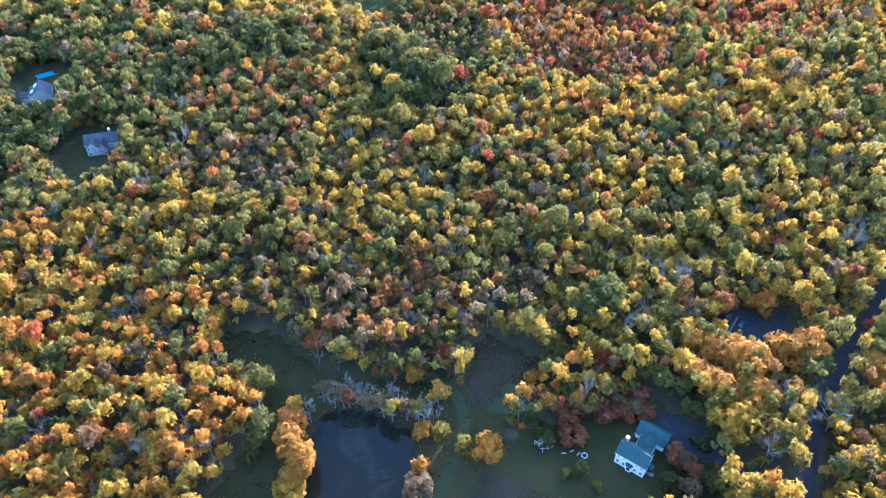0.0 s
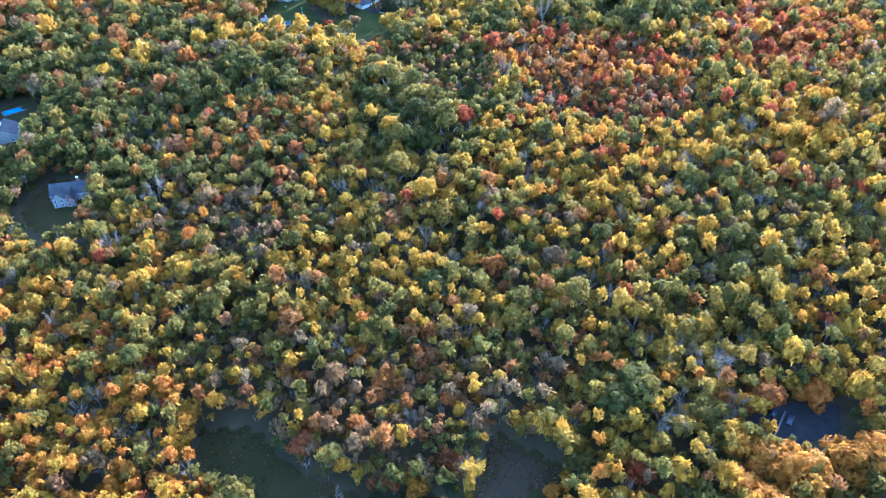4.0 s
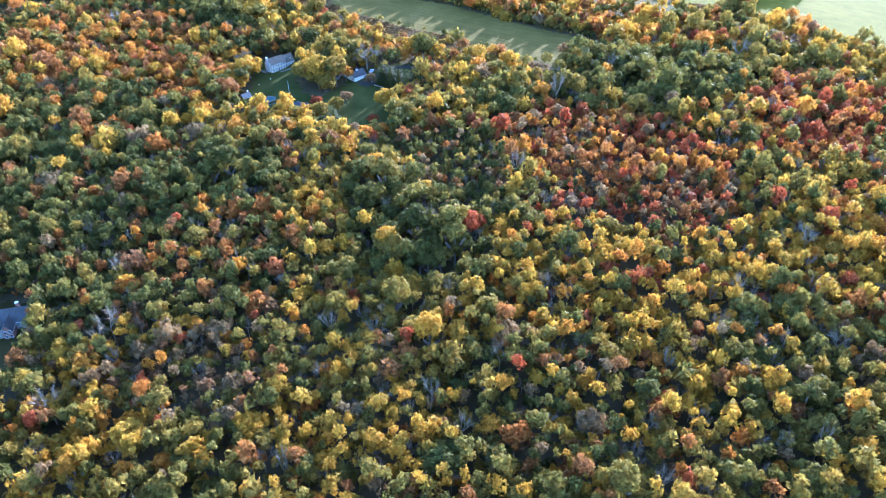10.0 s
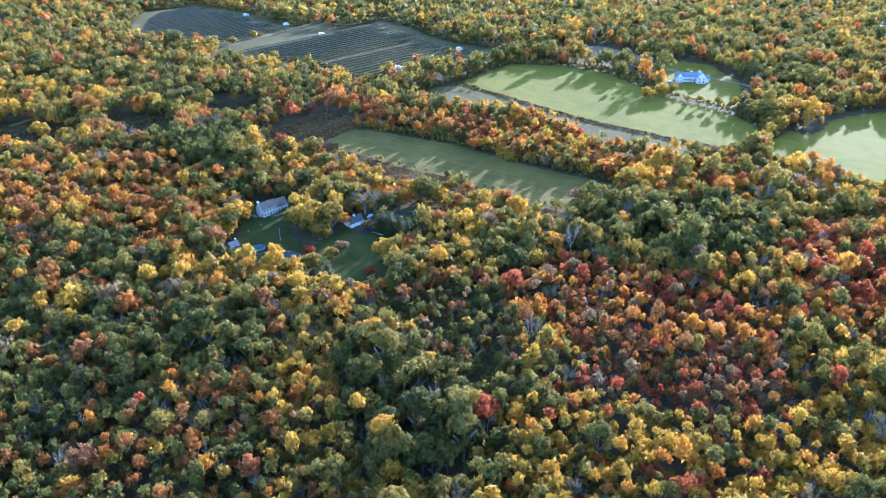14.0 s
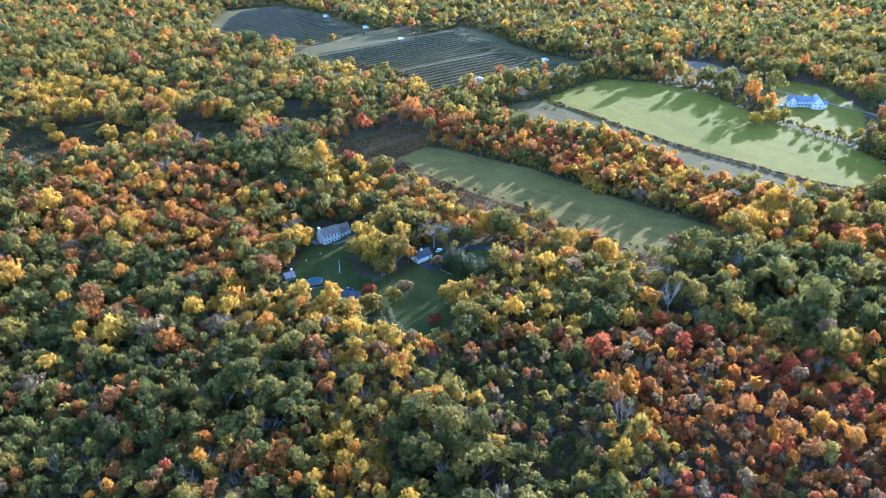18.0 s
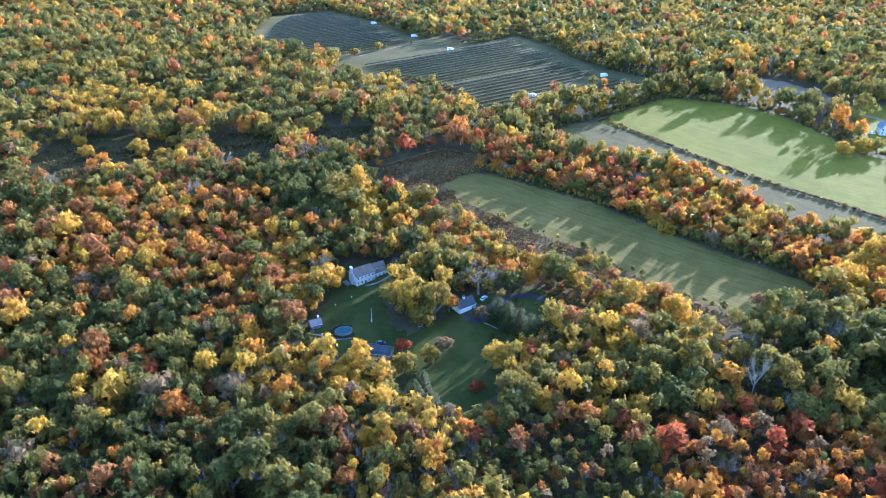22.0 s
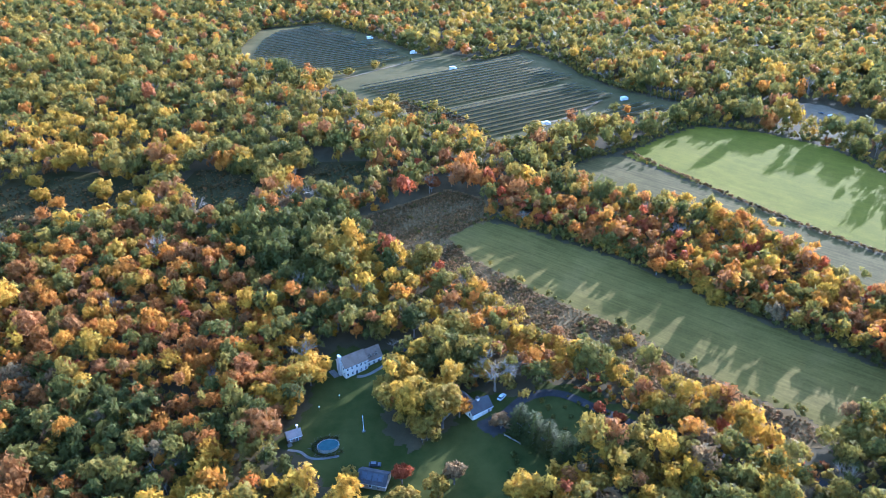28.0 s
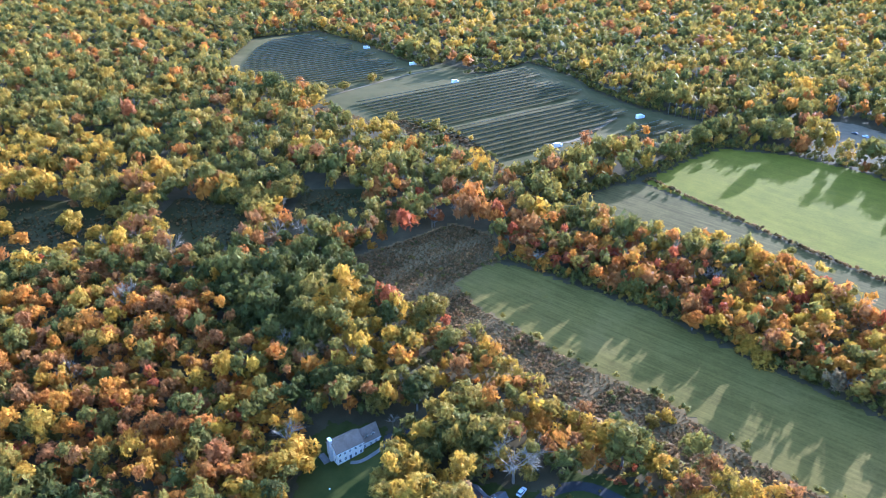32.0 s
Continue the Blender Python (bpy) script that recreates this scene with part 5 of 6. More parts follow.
sheet("house_drive", [(-66, 574), (-60, 580), (-52, 585), (-48, 580), (-56, 575), (-62, 571)], ASPHALT, 1.0, 0.13, "dark asphalt drive behind the house", "driveway", 0.2)

# white garage with a rear wing and a cupola
h2 = base_of("garage", -24.8, 538.4, 41.0)
gable(h2, 0, 9.4, 0, 6.6, 2.7, 5.6, WHITE, DARKROOF)
gable(h2, 0.6, 5.6, 6.62, 13.0, 2.6, 4.9, WHITE, DARKROOF, "y")
for k in range(2):
    g = part("garage_door", boxes((0.7 + k * 3.1, -0.08, 0.0, 3.4 + k * 3.1, -0.005, 2.2)), TRIM, h2, "white panelled garage door")
    for j in range(4):
        part("door_panel", boxes((0.8 + k * 3.1, -0.11, 0.08 + j * 0.53, 3.3 + k * 3.1, -0.081, 0.52 + j * 0.53)), WHITE, g)
door(h2, 7.7, 0, 0.05, 0.9, 2.05, DARKMETAL)
window(h2, 8.8, 0, 0.9, 0.6, 1.0)
window(h2, 0, 2.0, 1.0, face="left")
cup = part("cupola", boxes((4.2, 2.8, 5.3, 5.2, 3.8, 6.7)), TRIM, h2, "white louvred cupola")
part("cupola_roof", solid([(3.95, 2.55, 6.72), (5.45, 2.55, 6.72), (5.45, 4.05, 6.72), (3.95, 4.05, 6.72), (4.7, 3.3, 7.6)], [(0, 1, 2, 3), (0, 1, 4), (1, 2, 4), (2, 3, 4), (3, 0, 4)]), DARKROOF, cup)
tagged(h2, "white two-bay garage with dark roof and white cupola", "garage")
sheet("garage_apron", [(-24, 536), (-16, 543), (-11, 543), (-8, 537), (-16, 530)], ASPHALT, 1.0, 0.14, "dark asphalt apron before the garage", "driveway", 0.2)

# brown cabin, the round pool and its deck
cabin = base_of("cabin", -92.6, 522.6, 32.0)
gable(cabin, 0, 5.2, 0, 4.0, 2.4, 4.2, BROWNWALL, TANROOF)
window(cabin, 1.3, 0, 0.9, 0.9, 1.0)
door(cabin, 3.4, 0, 0.0, 0.9, 2.0, DARKMETAL)
chimney(cabin, 4.2, 2.8, 4.8, 3.4, 4.8, STONE, 2.0)
part("porch", boxes((-0.6, -1.8, -0.6, 5.8, -0.02, 0.05)), PAVING, cabin, "grey stone porch floor")
tagged(cabin, "small brown board cabin with grey gable roof", "cabin")


def disc(rx, ry, z0, z1, n=40, inner=0.0):
    bm = bmesh.new()
    rings = [[bm.verts.new((rx * s * math.cos(6.2832 * k / n), ry * s * math.sin(6.2832 * k / n), z)) for k in range(n)]
             for s, z in ((1, z0), (1, z1), *(((inner, z1), (inner, z0)) if inner else ()))]
    m = len(rings)
    for a in range(m if inner else m - 1):
        for k in range(n):
            bm.faces.new((rings[a][k], rings[a][(k + 1) % n], rings[(a + 1) % m][(k + 1) % n], rings[(a + 1) % m][k]))
    if not inner:
        bm.faces.new(rings[1])
    bmesh.ops.recalc_face_normals(bm, faces=bm.faces)
    return bm


pool = base_of("pool", -77.0, 521.6, 20.0)
part("pool_wall", disc(4.0, 3.0, -1.0, 1.25, 40, 0.955), GREYWALL, pool, "pale corrugated pool wall")
part("pool_rim", disc(4.12, 3.1, 1.25, 1.36, 40, 0.95), PAVING, pool)
part("pool_cover", disc(3.8, 2.85, 1.0, 1.16), TEAL, pool, "dark teal pool cover")
for k in range(18):
    a = 6.2832 * k / 18
    part("upright", boxes((4.02 * math.cos(a) - 0.07, 3.02 * math.sin(a) - 0.07, -1.0, 4.02 * math.cos(a) + 0.07, 3.02 * math.sin(a) + 0.07, 1.3)), GREYWALL, pool)
tagged(pool, "oval above-ground pool with dark teal cover", "pool")
ribbon("garden_path", [(-92, 519.5), (-86, 519), (-84, 516), (-79, 515.5), (-72, 517.5)], 1.1, PAVING, 0.16, "narrow stone path past the pool", "path", 1.0)
for k in range(16):
    a = 1.2 + k * 0.31
    tree(round(-77 + 5.6 * math.cos(a), 1), round(521.6 + 4.6 * math.sin(a), 1), 0.8, 1.4, 0.12, "pool shrubs")

pole = base_of("flagpole", -65.6, 530.6, 0)
part("pole", disc(0.08, 0.08, 0.25, 7.2, 8), TRIM, pole)
part("base", disc(0.7, 0.7, -0.3, 0.25, 16), PAVING, pole, "round pale stone base")
part("finial", disc(0.14, 0.14, 7.2, 7.45, 8), METAL, pole)
tagged(pole, "bare white flagpole on a round stone base", "flagpole")

# dark-roofed outbuilding with panels, and a car behind it
barn = base_of("outbuilding", -61.6, 509.0, -8.0)
gable(barn, 0, 10.2, -5.4, 1.2, 2.6, 4.9, GREYWALL, DARKROOF)
for k in range(3):
    window(barn, 1.8 + k * 3.0, -5.4, 0.9)
for k in range(4):
    part("roof_panel", boxes((1.2 + k * 2.0, -0.2, -0.03, 3.0 + k * 2.0, 2.3, 0.05)), DARKMETAL, barn).matrix_basis = pose(0, -4.55, 3.5, 34.9, 0, 0)
tagged(barn, "low grey outbuilding with dark shingle roof", "outbuilding")


def car(x, y, turn, paint, label):
    """A parked car: body, cabin glass, roof and four wheels."""
    c = base_of("car", x, y, turn)
    bm = solid([(-2.2, -0.88, 0.32), (2.2, -0.88, 0.32), (2.2, 0.88, 0.32), (-2.2, 0.88, 0.32), (-2.15, -0.85, 0.85), (2.1, -0.8, 0.78), (2.1, 0.8, 0.78), (-2.15, 0.85, 0.85),
                (-1.2, -0.85, 0.95), (0.9, -0.85, 0.95), (0.9, 0.85, 0.95), (-1.2, 0.85, 0.95)],
               [(0, 1, 2, 3), (0, 1, 5, 9, 8, 4), (3, 2, 6, 10, 11, 7), (0, 4, 7, 3), (1, 2, 6, 5), (4, 8, 11, 7), (5, 6, 10, 9), (8, 9, 10, 11)])
    part("body", bm, paint, c)
    part("window_band", solid([(-1.9, -0.8, 0.93), (1.1, -0.8, 0.93), (1.1, 0.8, 0.93), (-1.9, 0.8, 0.93), (-1.4, -0.66, 1.42), (0.35, -0.66, 1.42), (0.35, 0.66, 1.42), (-1.4, 0.66, 1.42)],
                          [(0, 1, 5, 4), (1, 2, 6, 5), (2, 3, 7, 6), (3, 0, 4, 7)]), GLASS, c)
    part("roof", boxes((-1.42, -0.68, 1.42, 0.37, 0.68, 1.48)), paint, c)
    for wx in (-1.35, 1.35):
        for wy in (-0.86, 0.68):
            w = part("wheel", disc(0.33, 0.33, 0, 0.2, 14), RUBBER, c)
            w.matrix_basis = pose(wx, wy + 0.19, 0.33, 90, 0, 0)
    return tagged(c, label, "car", "parked cars")


car(-58.0, 513.6, 8, DARKMETAL, "dark car parked behind the outbuilding")
car(-14.2, 551.8, 60, METAL, "small white car parked beside the bare tree")
car(125.0, 183.0, 50, DARKMETAL, "dark car parked on the shaded forecourt")
car(121.0, 186.5, 45, DARKMETAL, "dark car parked beside the white wall")
car(258.0, 789.0, 10, METAL, "white car parked on the gravel by the house")

car(226.0, 903.0, 130, DARKMETAL, "dark car parked on the dirt lot")
car(231.0, 897.0, 125, METAL, "pale car parked on the dirt lot")
car(66.5, 152.0, -20, DARKMETAL, "dark car parked in the farmhouse yard")

# split-rail fence on the lawn
fence = base_of("rail_fence", -12.5, 531.0, -35.0)
for k in range(4):
    part("post", boxes((k * 2.4 - 0.07, -0.07, -0.4, k * 2.4 + 0.07, 0.07, 1.1)), LOGS, fence)
    if k < 3:
        for z in (0.4, 0.8):
            part("rail", boxes((k * 2.4 + 0.071, -0.05, z, k * 2.4 + 2.329, 0.05, z + 0.11)), LOGS, fence)
tagged(fence, "short weathered split-rail fence on the lawn", "fence")
for bx, by in ((-79.0, 548.0), (-85.5, 541.0)):
    bf = base_of("bird_feeder", bx, by, 0)
    part("pole", disc(0.04, 0.04, -0.3, 1.7, 6), DARKMETAL, bf)
    part("house", boxes((-0.22, -0.18, 1.7, 0.22, 0.18, 2.1)), TRIM, bf)
    tagged(bf, "white bird feeder on a thin pole", "bird feeder", "bird feeders")
swing = base_of("garden_swing", -42.0, 527.0, 30)
for sx in (-1.0, 1.0):
    for sy, lean in ((-0.7, 1), (0.7, -1)):
        part("leg", solid([(sx - 0.05, sy - 0.05, -0.2), (sx + 0.05, sy - 0.05, -0.2), (sx + 0.05, sy + 0.05, -0.2), (sx - 0.05, sy + 0.05, -0.2),
                           (sx - 0.05, -0.05, 2.0), (sx + 0.05, -0.05, 2.0), (sx + 0.05, 0.05, 2.0), (sx - 0.05, 0.05, 2.0)],
                          [(0, 1, 2, 3), (4, 5, 6, 7), (0, 1, 5, 4), (1, 2, 6, 5), (2, 3, 7, 6), (3, 0, 4, 7)]), LOGS, swing)
part("beam", boxes((-1.2, -0.06, 2.0, 1.2, 0.06, 2.12)), LOGS, swing)
part("seat", boxes((-0.7, -0.25, 0.5, 0.7, 0.25, 0.58)), LOGS, swing)
tagged(swing, "grey wooden swing seat under the trees", "swing")

# white farmhouse with green roofs, by the pond meadow
f = base_of("farmhouse", 63.4, 129.8, -40.5)
gable(f, 0, 9.9, 0, 6.2, 5.2, 7.6, WHITE, GREENROOF)
gable(f, 3.6, 8.6, 6.22, 12.4, 3.6, 5.9, WHITE, GREENROOF, "y")
gable(f, 1.4, 11.0, 12.42, 19.0, 3.0, 6.0, WHITE, GREENROOF)
chimney(f, 0.6, 4.4, 1.6, 5.3, 8.6, BRICK, 4.0)
for k in range(5):
    if k != 2:
        window(f, 1.0 + k * 1.98, 0, 3.6, 0.85, 1.2)
        window(f, 1.0 + k * 1.98, 0, 0.9, 0.85, 1.3)
bay = part("bay", solid([(3.8, -0.01, 0.3), (4.3, -1.0, 0.3), (5.7, -1.0, 0.3), (6.2, -0.01, 0.3), (3.8, -0.01, 2.7), (4.3, -1.0, 2.7), (5.7, -1.0, 2.7), (6.2, -0.01, 2.7)],
                        [(0, 1, 2, 3), (0, 1, 5, 4), (1, 2, 6, 5), (2, 3, 7, 6), (3, 0, 4, 7), (4, 5, 6, 7)]), TRIM, f, "white bay window")
part("bay_roof", solid([(3.6, -0.01, 2.72), (4.2, -1.2, 2.72), (5.8, -1.2, 2.72), (6.4, -0.01, 2.72), (4.2, -0.01, 3.4), (5.8, -0.01, 3.4)], [(0, 1, 2, 3), (0, 1, 4), (1, 2, 5, 4), (2, 3, 5), (3, 0, 4, 5)]), GREENROOF, bay)
part("pane", boxes((4.4, -1.06, 0.9, 5.6, -1.005, 2.3)), GLASS, bay)
for yy in (1.5, 4.6):
    window(f, 9.9, yy, 3.6, 0.8, 1.2, "right")
    window(f, 9.9, yy, 0.9, 0.8, 1.2, "right")
part("porch", boxes((9.95, 2.0, -0.9, 12.4, 5.2, 0.1)), PAVING, f, "small stone side porch")
part("porch_roof", solid([(9.95, 2.6, 2.3), (11.6, 2.6, 2.0), (11.6, 4.8, 2.0), (9.95, 4.8, 2.3), (9.95, 2.6, 2.45), (11.6, 2.6, 2.15), (11.6, 4.8, 2.15), (9.95, 4.8, 2.45)], [(0, 1, 2, 3), (4, 5, 6, 7), (0, 1, 5, 4), (1, 2, 6, 5), (2, 3, 7, 6), (3, 0, 4, 7)]), GREENROOF, f)
for xx in (3.0, 6.4):
    window(f, xx, 12.42, 0.9, 0.9, 1.2)
tagged(f, "white clapboard farmhouse with green shingle roofs", "farmhouse")
sheet("farm_drive", [(76, 152), (72, 149), (80, 141), (86, 130), (100, 126), (102, 132), (90, 144)], ASPHALT, 1.0, 0.20, "dark asphalt yard behind the farmhouse", "driveway", 0.2)

boat = base_of("kayak", 75.4, 148.4, 60)
part("hull", solid([(-1.9, 0, 0.3), (-0.9, -0.4, 0.3), (0.9, -0.4, 0.3), (1.9, 0, 0.3), (0.9, 0.4, 0.3), (-0.9, 0.4, 0.3), (-1.2, 0, 0), (1.2, 0, 0)],
                   [(0, 1, 2, 3, 4, 5), (0, 1, 6), (1, 2, 7, 6), (2, 3, 7), (3, 4, 7), (4, 5, 6, 7), (5, 0, 6)]), CYAN, boat)
part("cockpit", disc(0.5, 0.24, 0.3, 0.34, 16), DARKMETAL, boat)
tagged(boat, "turquoise kayak lying on the grass", "kayak")

pile = base_of("log_pile", 42.0, 138.0, 0)
for k in range(34):
    a = rng.uniform(0, 180)
    lg = part("log", disc(0.16, 0.16, -1.0, 1.0, 6), LOGS, pile)
    lg.matrix_basis = pose(rng.normal(0, 1.4), rng.normal(0, 1.1), 0.2 + 0.16 * (k % 4), 90, 0, a) @ Matrix.Diagonal((1, 1, rng.uniform(0.7, 1.3), 1))
tagged(pile, "loose heap of pale cut logs on the lawn", "log pile")
for k, (bx, by) in enumerate(((47.8, 133.8), (50.5, 134.4), (52.5, 133.2))):
    s = base_of("bench", bx, by, 20 * k)
    part("seat", boxes((-0.8, -0.25, 0.42, 0.8, 0.25, 0.5)), LOGS, s)
    for lx in (-0.6, 0.54):
        part("leg", boxes((lx, -0.2, -0.1, lx + 0.08, 0.2, 0.42)), LOGS, s)
    tagged(s, "weathered wooden bench round the fire ring", "bench", "garden benches")
ring = base_of("fire_ring", 54.4, 132.6, 0)
part("ring", disc(1.1, 1.1, -0.1, 0.35, 20, 0.72), STONE, ring)
tagged(ring, "round stone fire ring on the lawn", "fire ring")
for k, (bx, by) in enumerate(((35.6, 156.0), (33.4, 152.4), (33.0, 151.2))):
    hv = base_of("beehive", bx, by, 15 * k)
    for j in range(3):
        part("hive_box", boxes((-0.3, -0.26, 0.2 + j * 0.3, 0.3, 0.26, 0.48 + j * 0.3)), TRIM, hv)
    part("lid", boxes((-0.34, -0.3, 1.1, 0.34, 0.3, 1.2)), METAL, hv)
    part("stand", boxes((-0.3, -0.26, -0.1, 0.3, 0.26, 0.18)), LOGS, hv)
    tagged(hv, "white wooden beehive on the meadow's edge", "beehive", "beehives")

# grey-green villa in the western clearing
v = base_of("villa", -169.5, 333.0, 10.0)
gable(v, 0, 17.0, 2.0, 11.0, 5.0, 8.8, GREYWALL, DARKROOF)
gable(v, 1.2, 7.0, -1.6, 6.0, 5.0, 7.8, GREYWALL, DARKROOF, "y")
gable(v, 7.6, 11.4, -2.6, 6.0, 4.6, 7.4, BRICK, DARKROOF, "y")
gable(v, 17.02, 23.0, 3.0, 10.0, 3.2, 6.0, GREYWALL, DARKROOF)
for xx, yy in ((2.6, -1.6), (5.4, -1.6), (8.6, -2.6), (10.4, -2.6), (12.8, 2.0), (15.4, 2.0)):
    window(v, xx, yy, 0.9, 1.0, 1.4)
    window(v, xx, yy, 3.3, 1.0, 1.3)
for xx in (18.6, 21.2):
    window(v, xx, 3.0, 0.9, 1.0, 1.3)
window(v, 0, 5.0, 1.0, face="left")
window(v, 0, 8.0, 1.0, face="left")
chimney(v, 12.0, 8.0, 13.2, 9.0, 9.8, BRICK, 6.0)
tagged(v, "grey-green villa with many gables and dark roof", "villa")

# house with solar panels, their white reflection painted as pale metal, and its pool
p = base_of("house", -221.0, 393.0, 18.0)
gable(p, 0, 12.0, 0, 14.0, 4.6, 8.2, GREYWALL, DARKROOF, "y")
gable(p, -5.0, -0.02, 2.0, 10.0, 3.0, 5.4, GREYWALL, DARKROOF)
for k in range(3):
    window(p, 2.0 + k * 3.6, 0, 0.9)
for j, (yy, n) in enumerate(((2.2, 4), (7.4, 4))):
    for k in range(n):
        part("roof_panel", boxes((0, 0, 0.2, 2.4, 1.0, 0.26)), METAL, p).matrix_basis = pose(0.9 + 2.0 * j, yy + 1.05 * k, 5.2 + 1.2 * j, 0, -30.9, 0)
tagged(p, "dark-roofed house, roof solar panels painted pale for their reflection", "house")
sp = base_of("swimming_pool", -224.0, 430.0, 35.0)
part("coping", boxes((-7.4, -3.4, -0.4, 7.4, -2.4, 0.25), (-7.4, 2.4, -0.4, 7.4, 3.4, 0.25), (-7.4, -2.4, -0.4, -6.4, 2.4, 0.25), (6.4, -2.4, -0.4, 7.4, 2.4, 0.25)), PAVING, sp, "pale stone pool surround")
part("water", boxes((-6.4, -2.4, -0.4, 6.4, 2.4, 0.16)), POOLBLUE, sp, "bright blue pool water")
tagged(sp, "bright blue swimming pool with stone surround", "swimming pool")

# grey house by the road
g = base_of("house", 192.6, 225.6, -22.0)
gable(g, 0, 11.0, 0, 9.0, 4.8, 8.6, GREYWALL, SHINGLE)
gable(g, 11.02, 17.0, 1.0, 8.0, 3.0, 5.6, GREYWALL, SHINGLE)
for k in range(3):
    window(g, 2.0 + k * 3.4, 0, 0.9, 1.1, 1.4)
    window(g, 2.0 + k * 3.4, 0, 3.2, 1.0, 1.2)
chimney(g, 7.0, 5.4, 8.0, 6.4, 9.6, TRIM, 6.0)
tagged(g, "grey house with grey shingle roof beside the road", "house")

# low white wall and stone house front on the forecourt
wl = base_of("retaining_wall", 118.0, 178.0, 50.0)
part("wall", boxes((0, 0, -0.6, 11.0, 0.5, 1.1)), WHITE, wl)
part("coping", boxes((-0.1, -0.1, 1.1, 11.1, 0.6, 1.25)), PAVING, wl)
tagged(wl, "long low white wall beside the forecourt", "wall")

# long white house beyond the pasture
w = base_of("country_house", 263.0, 786.5, -8.0)
gable(w, 4.0, 19.0, 2.0, 9.0, 4.6, 8.0, WHITE, BLUEROOF)
gable(w, -1.0, 5.0, 0.0, 9.6, 4.8, 8.4, WHITE, BLUEROOF, "y")
gable(w, 17.0, 25.0, -2.6, 9.6, 5.2, 9.6, WHITE, BLUEROOF, "y")
gable(w, 25.02, 29.0, 1.0, 8.0, 3.4, 6.0, WHITE, BLUEROOF)
part("porch_roof", boxes((5.2, -0.4, 2.6, 16.8, 1.98, 2.8)), BLUEROOF, w)
for k in range(5):
    part("porch_post", boxes((5.4 + k * 2.7, -0.3, -0.6, 5.6 + k * 2.7, -0.1, 2.6)), TRIM, w)
for k in range(5):
    window(w, 6.2 + k * 2.4, 2.0, 3.2, 1.0, 1.1)
    window(w, 6.2 + k * 2.4, 2.0, 0.7, 1.0, 1.5)
for xx, yy in ((0.6, 0.0), (3.4, 0.0), (19.0, -2.6), (22.8, -2.6)):
    window(w, xx, yy, 0.8, 1.1, 1.5)
    window(w, xx, yy, 3.4, 1.1, 1.4)
tagged(w, "long white country house with blue-grey roofs", "country house")
sheet("house_pond", SUN_POND, RIPPLED, 1.0, 0.15, "small rippled pond glinting in the sun", "pond", 0.3)

# ---- solar farm ----
def solar_glass():
    m = Mat("solar_glass", 0.16, 0.0, 0.5)
    cell = m.ramp(m.noise(0.8, 2), [(0.3, (0.010, 0.016, 0.030)), (0.7, (0.018, 0.026, 0.044))])
    m.colour(cell)
    return m.m


PANEL = solar_glass()
PANELBACK = surface("panel_back", (0.48, 0.50, 0.50), (0.56, 0.58, 0.58), 0.3, 2.0, 0.5, 0.0)
STEEL = surface("weathered_steel", (0.10, 0.10, 0.10), (0.15, 0.15, 0.15), 0.6, 3.0, 0.6, 0.0)
LENGTH, SLANT, TILT = 20.0, 4.0, 27.0
rack = new("solar_table")
panel_part = part("panel", boxes((0.0, -SLANT / 2, 0.0, LENGTH, SLANT / 2, 0.05)), PANEL, rack)
panel_part.data.materials.append(PANELBACK)
for q in panel_part.data.polygons:
    if q.normal.z < -0.5:
        q.material_index = 1
panel_part.matrix_basis = pose(0, 0, 1.75, -TILT, 0, 0)
rail = part("rail", boxes((0, -0.06, -0.12, LENGTH, 0.06, -0.005)), STEEL, rack)
rail.matrix_basis = pose(0, 0, 1.75, -TILT, 0, 0)
post = part("post", boxes((3.0, -0.05, -0.6, 3.1, 0.05, 1.62)), STEEL, rack)
for dx in (7.0, 13.0):
    o = new("post", post.data)
    o.parent = rack
    o.matrix_basis = pose(dx, 0, 0)
tagged(rack, "long tilted rack of dark solar panels", "solar panel", "solar tables")
ROW = 35.3
ca, sa = math.cos(radians(ROW)), math.sin(radians(ROW))
ARRAYS = ([(-165, 977), (-12, 1092), (70, 947), (44, 905), (6, 868), (-22, 838), (-84, 902)],
          [(-306, 1092), (-322, 1180), (-318, 1230), (-276, 1274), (-208, 1205), (-130, 1098), (-150, 1070), (-208, 1028)],
          [(58, 903), (98, 943), (122, 912), (82, 884)])
used = False
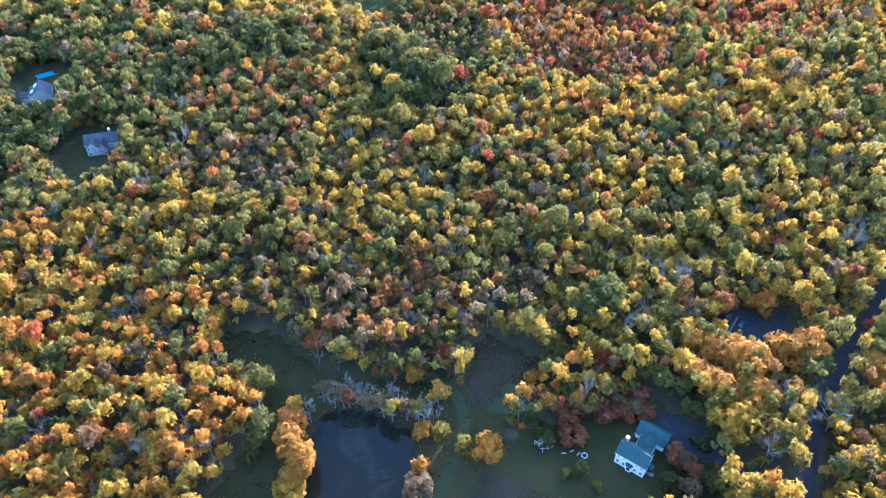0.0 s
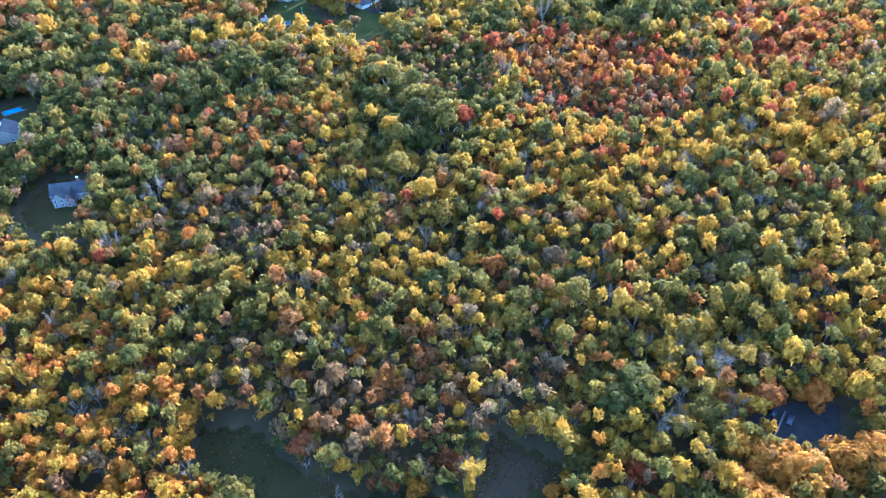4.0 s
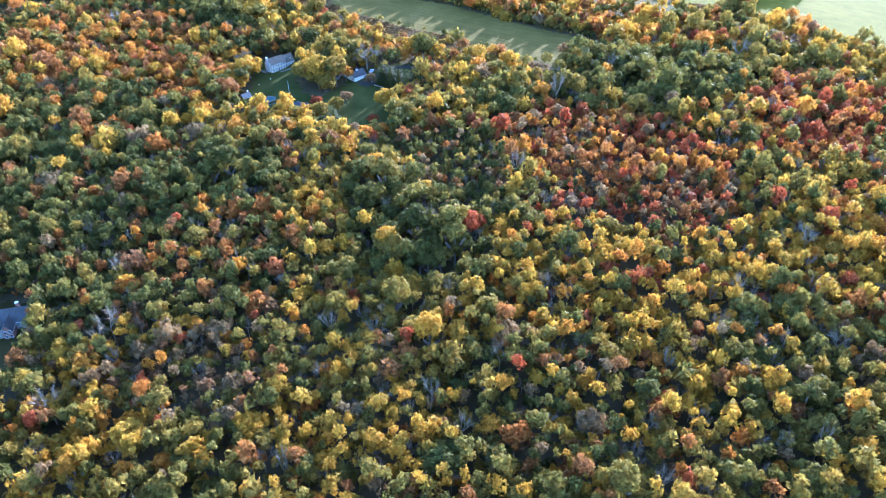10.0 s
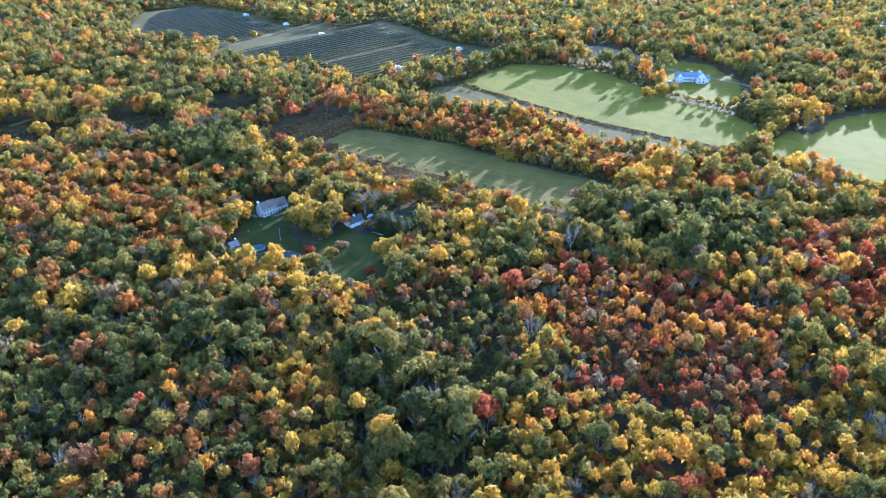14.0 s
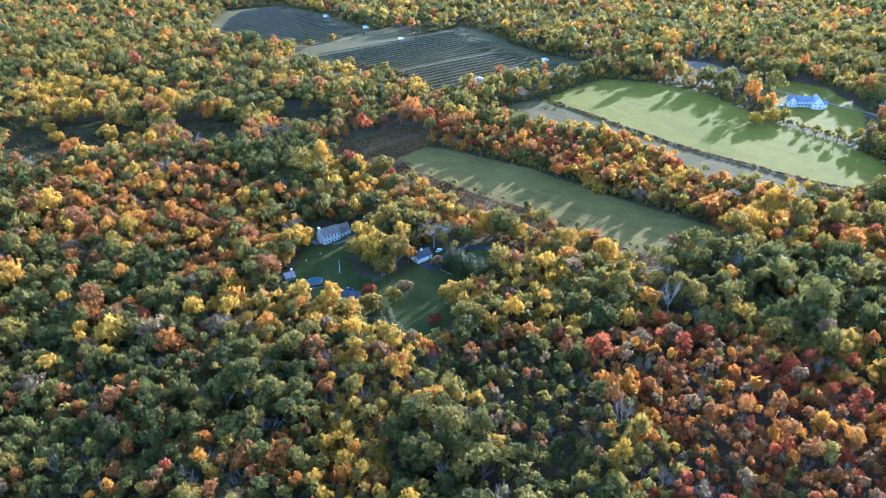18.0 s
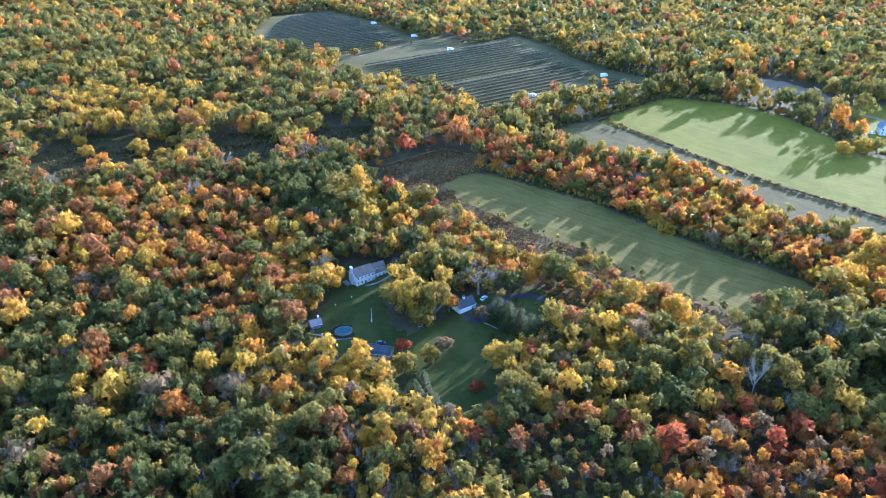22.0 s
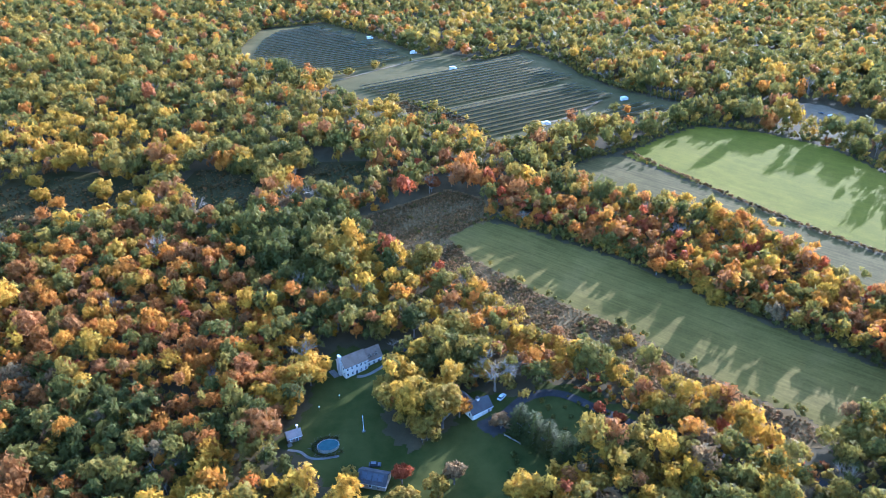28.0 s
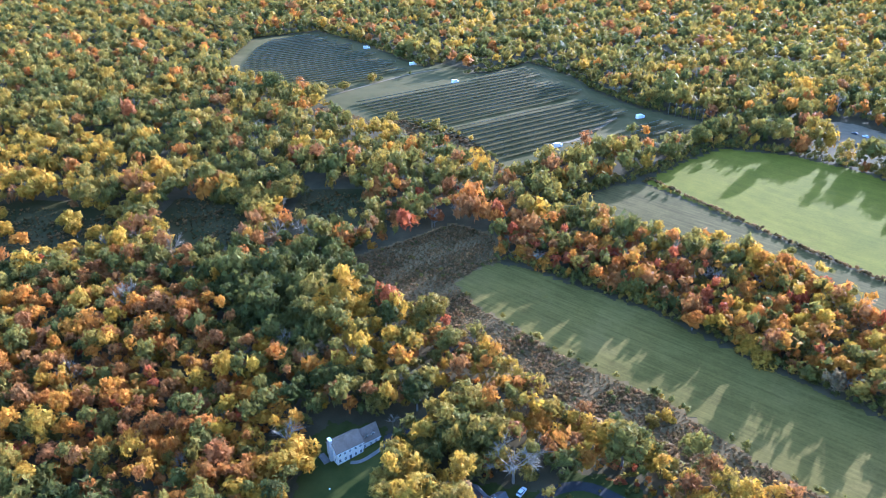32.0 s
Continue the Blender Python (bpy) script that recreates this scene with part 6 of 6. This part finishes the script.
for plot in ARRAYS:
    vs = [(-px * sa + py * ca) for px, py in plot]
    us = [(px * ca + py * sa) for px, py in plot]
    row = min(vs) + 2
    while row < max(vs):
        u = min(us) if abs(row - 781.3) > 4.3 else max(us)
        while u < max(us):
            q = [((u + d) * ca - row * sa, (u + d) * sa + row * ca) for d in (1, LENGTH - 1)]
            if all(bool(inside(plot, *e)) for e in q):
                z0, z1 = (float(land(*e)) for e in q)
                m = pose(u * ca - row * sa, u * sa + row * ca, (z0 + z1) / 2 + 0.25, 0, 0, ROW) @ pose(0, 0, 0, 0, -math.degrees(math.atan2(z1 - z0, LENGTH - 2)), 0)
                if used:
                    copy_thing(rack, m)
                else:
                    rack.matrix_basis = m
                    used = True
                u += LENGTH + 0.25
            else:
                u += 2.5
        row += 8.6

ribbon("service_track", [(-84, 897), (-79.5, 900.5), (24.7, 975.4), (50, 992)], 2.2, SOLAR_GRASS, 0.24, "pale dirt track between the panel rows", "track")
for bx, by in ((-80, 1034 + 8), (-131, 1116), (76, 934), (9, 868), (-196, 1196)):
    iv = base_of("inverter_station", bx, by, ROW)
    part("cabinet", boxes((-2.6, -1.2, 0.3, 2.6, 1.2, 3.0)), WHITE, iv)
    part("plinth", boxes((-3.0, -1.6, -0.6, 3.0, 1.6, 0.3)), PAVING, iv)
    part("roof", boxes((-2.75, -1.35, 3.0, 2.75, 1.35, 3.12)), METAL, iv)
    part("transformer", boxes((3.3, -0.9, -0.2, 5.0, 0.9, 1.9)), METAL, iv)
    for k in range(3):
        part("louvre", boxes((-2.2 + k * 1.6, -1.26, 0.8, -1.0 + k * 1.6, -1.205, 2.4)), METAL, iv)
    tagged(iv, "white inverter cabinet on a concrete plinth", "inverter station", "inverter stations")
for k in range(7):
    up = base_of("utility_pole", 100 + 4.5 * k, 943 - 3.6 * k, 40)
    part("pole", disc(0.16, 0.14, -0.5, 10.5, 8), BARK, up)
    part("crossarm", boxes((-1.2, -0.06, 9.6, 1.2, 0.06, 9.75)), BARK, up)
    for dx in (-1.0, 0.0, 1.0):
        part("insulator", disc(0.06, 0.06, 9.75 if dx else 10.5, 10.0 if dx else 10.75, 6), METAL, up).location.x = dx
    tagged(up, "wooden utility pole beside the solar farm", "utility pole", "utility poles")
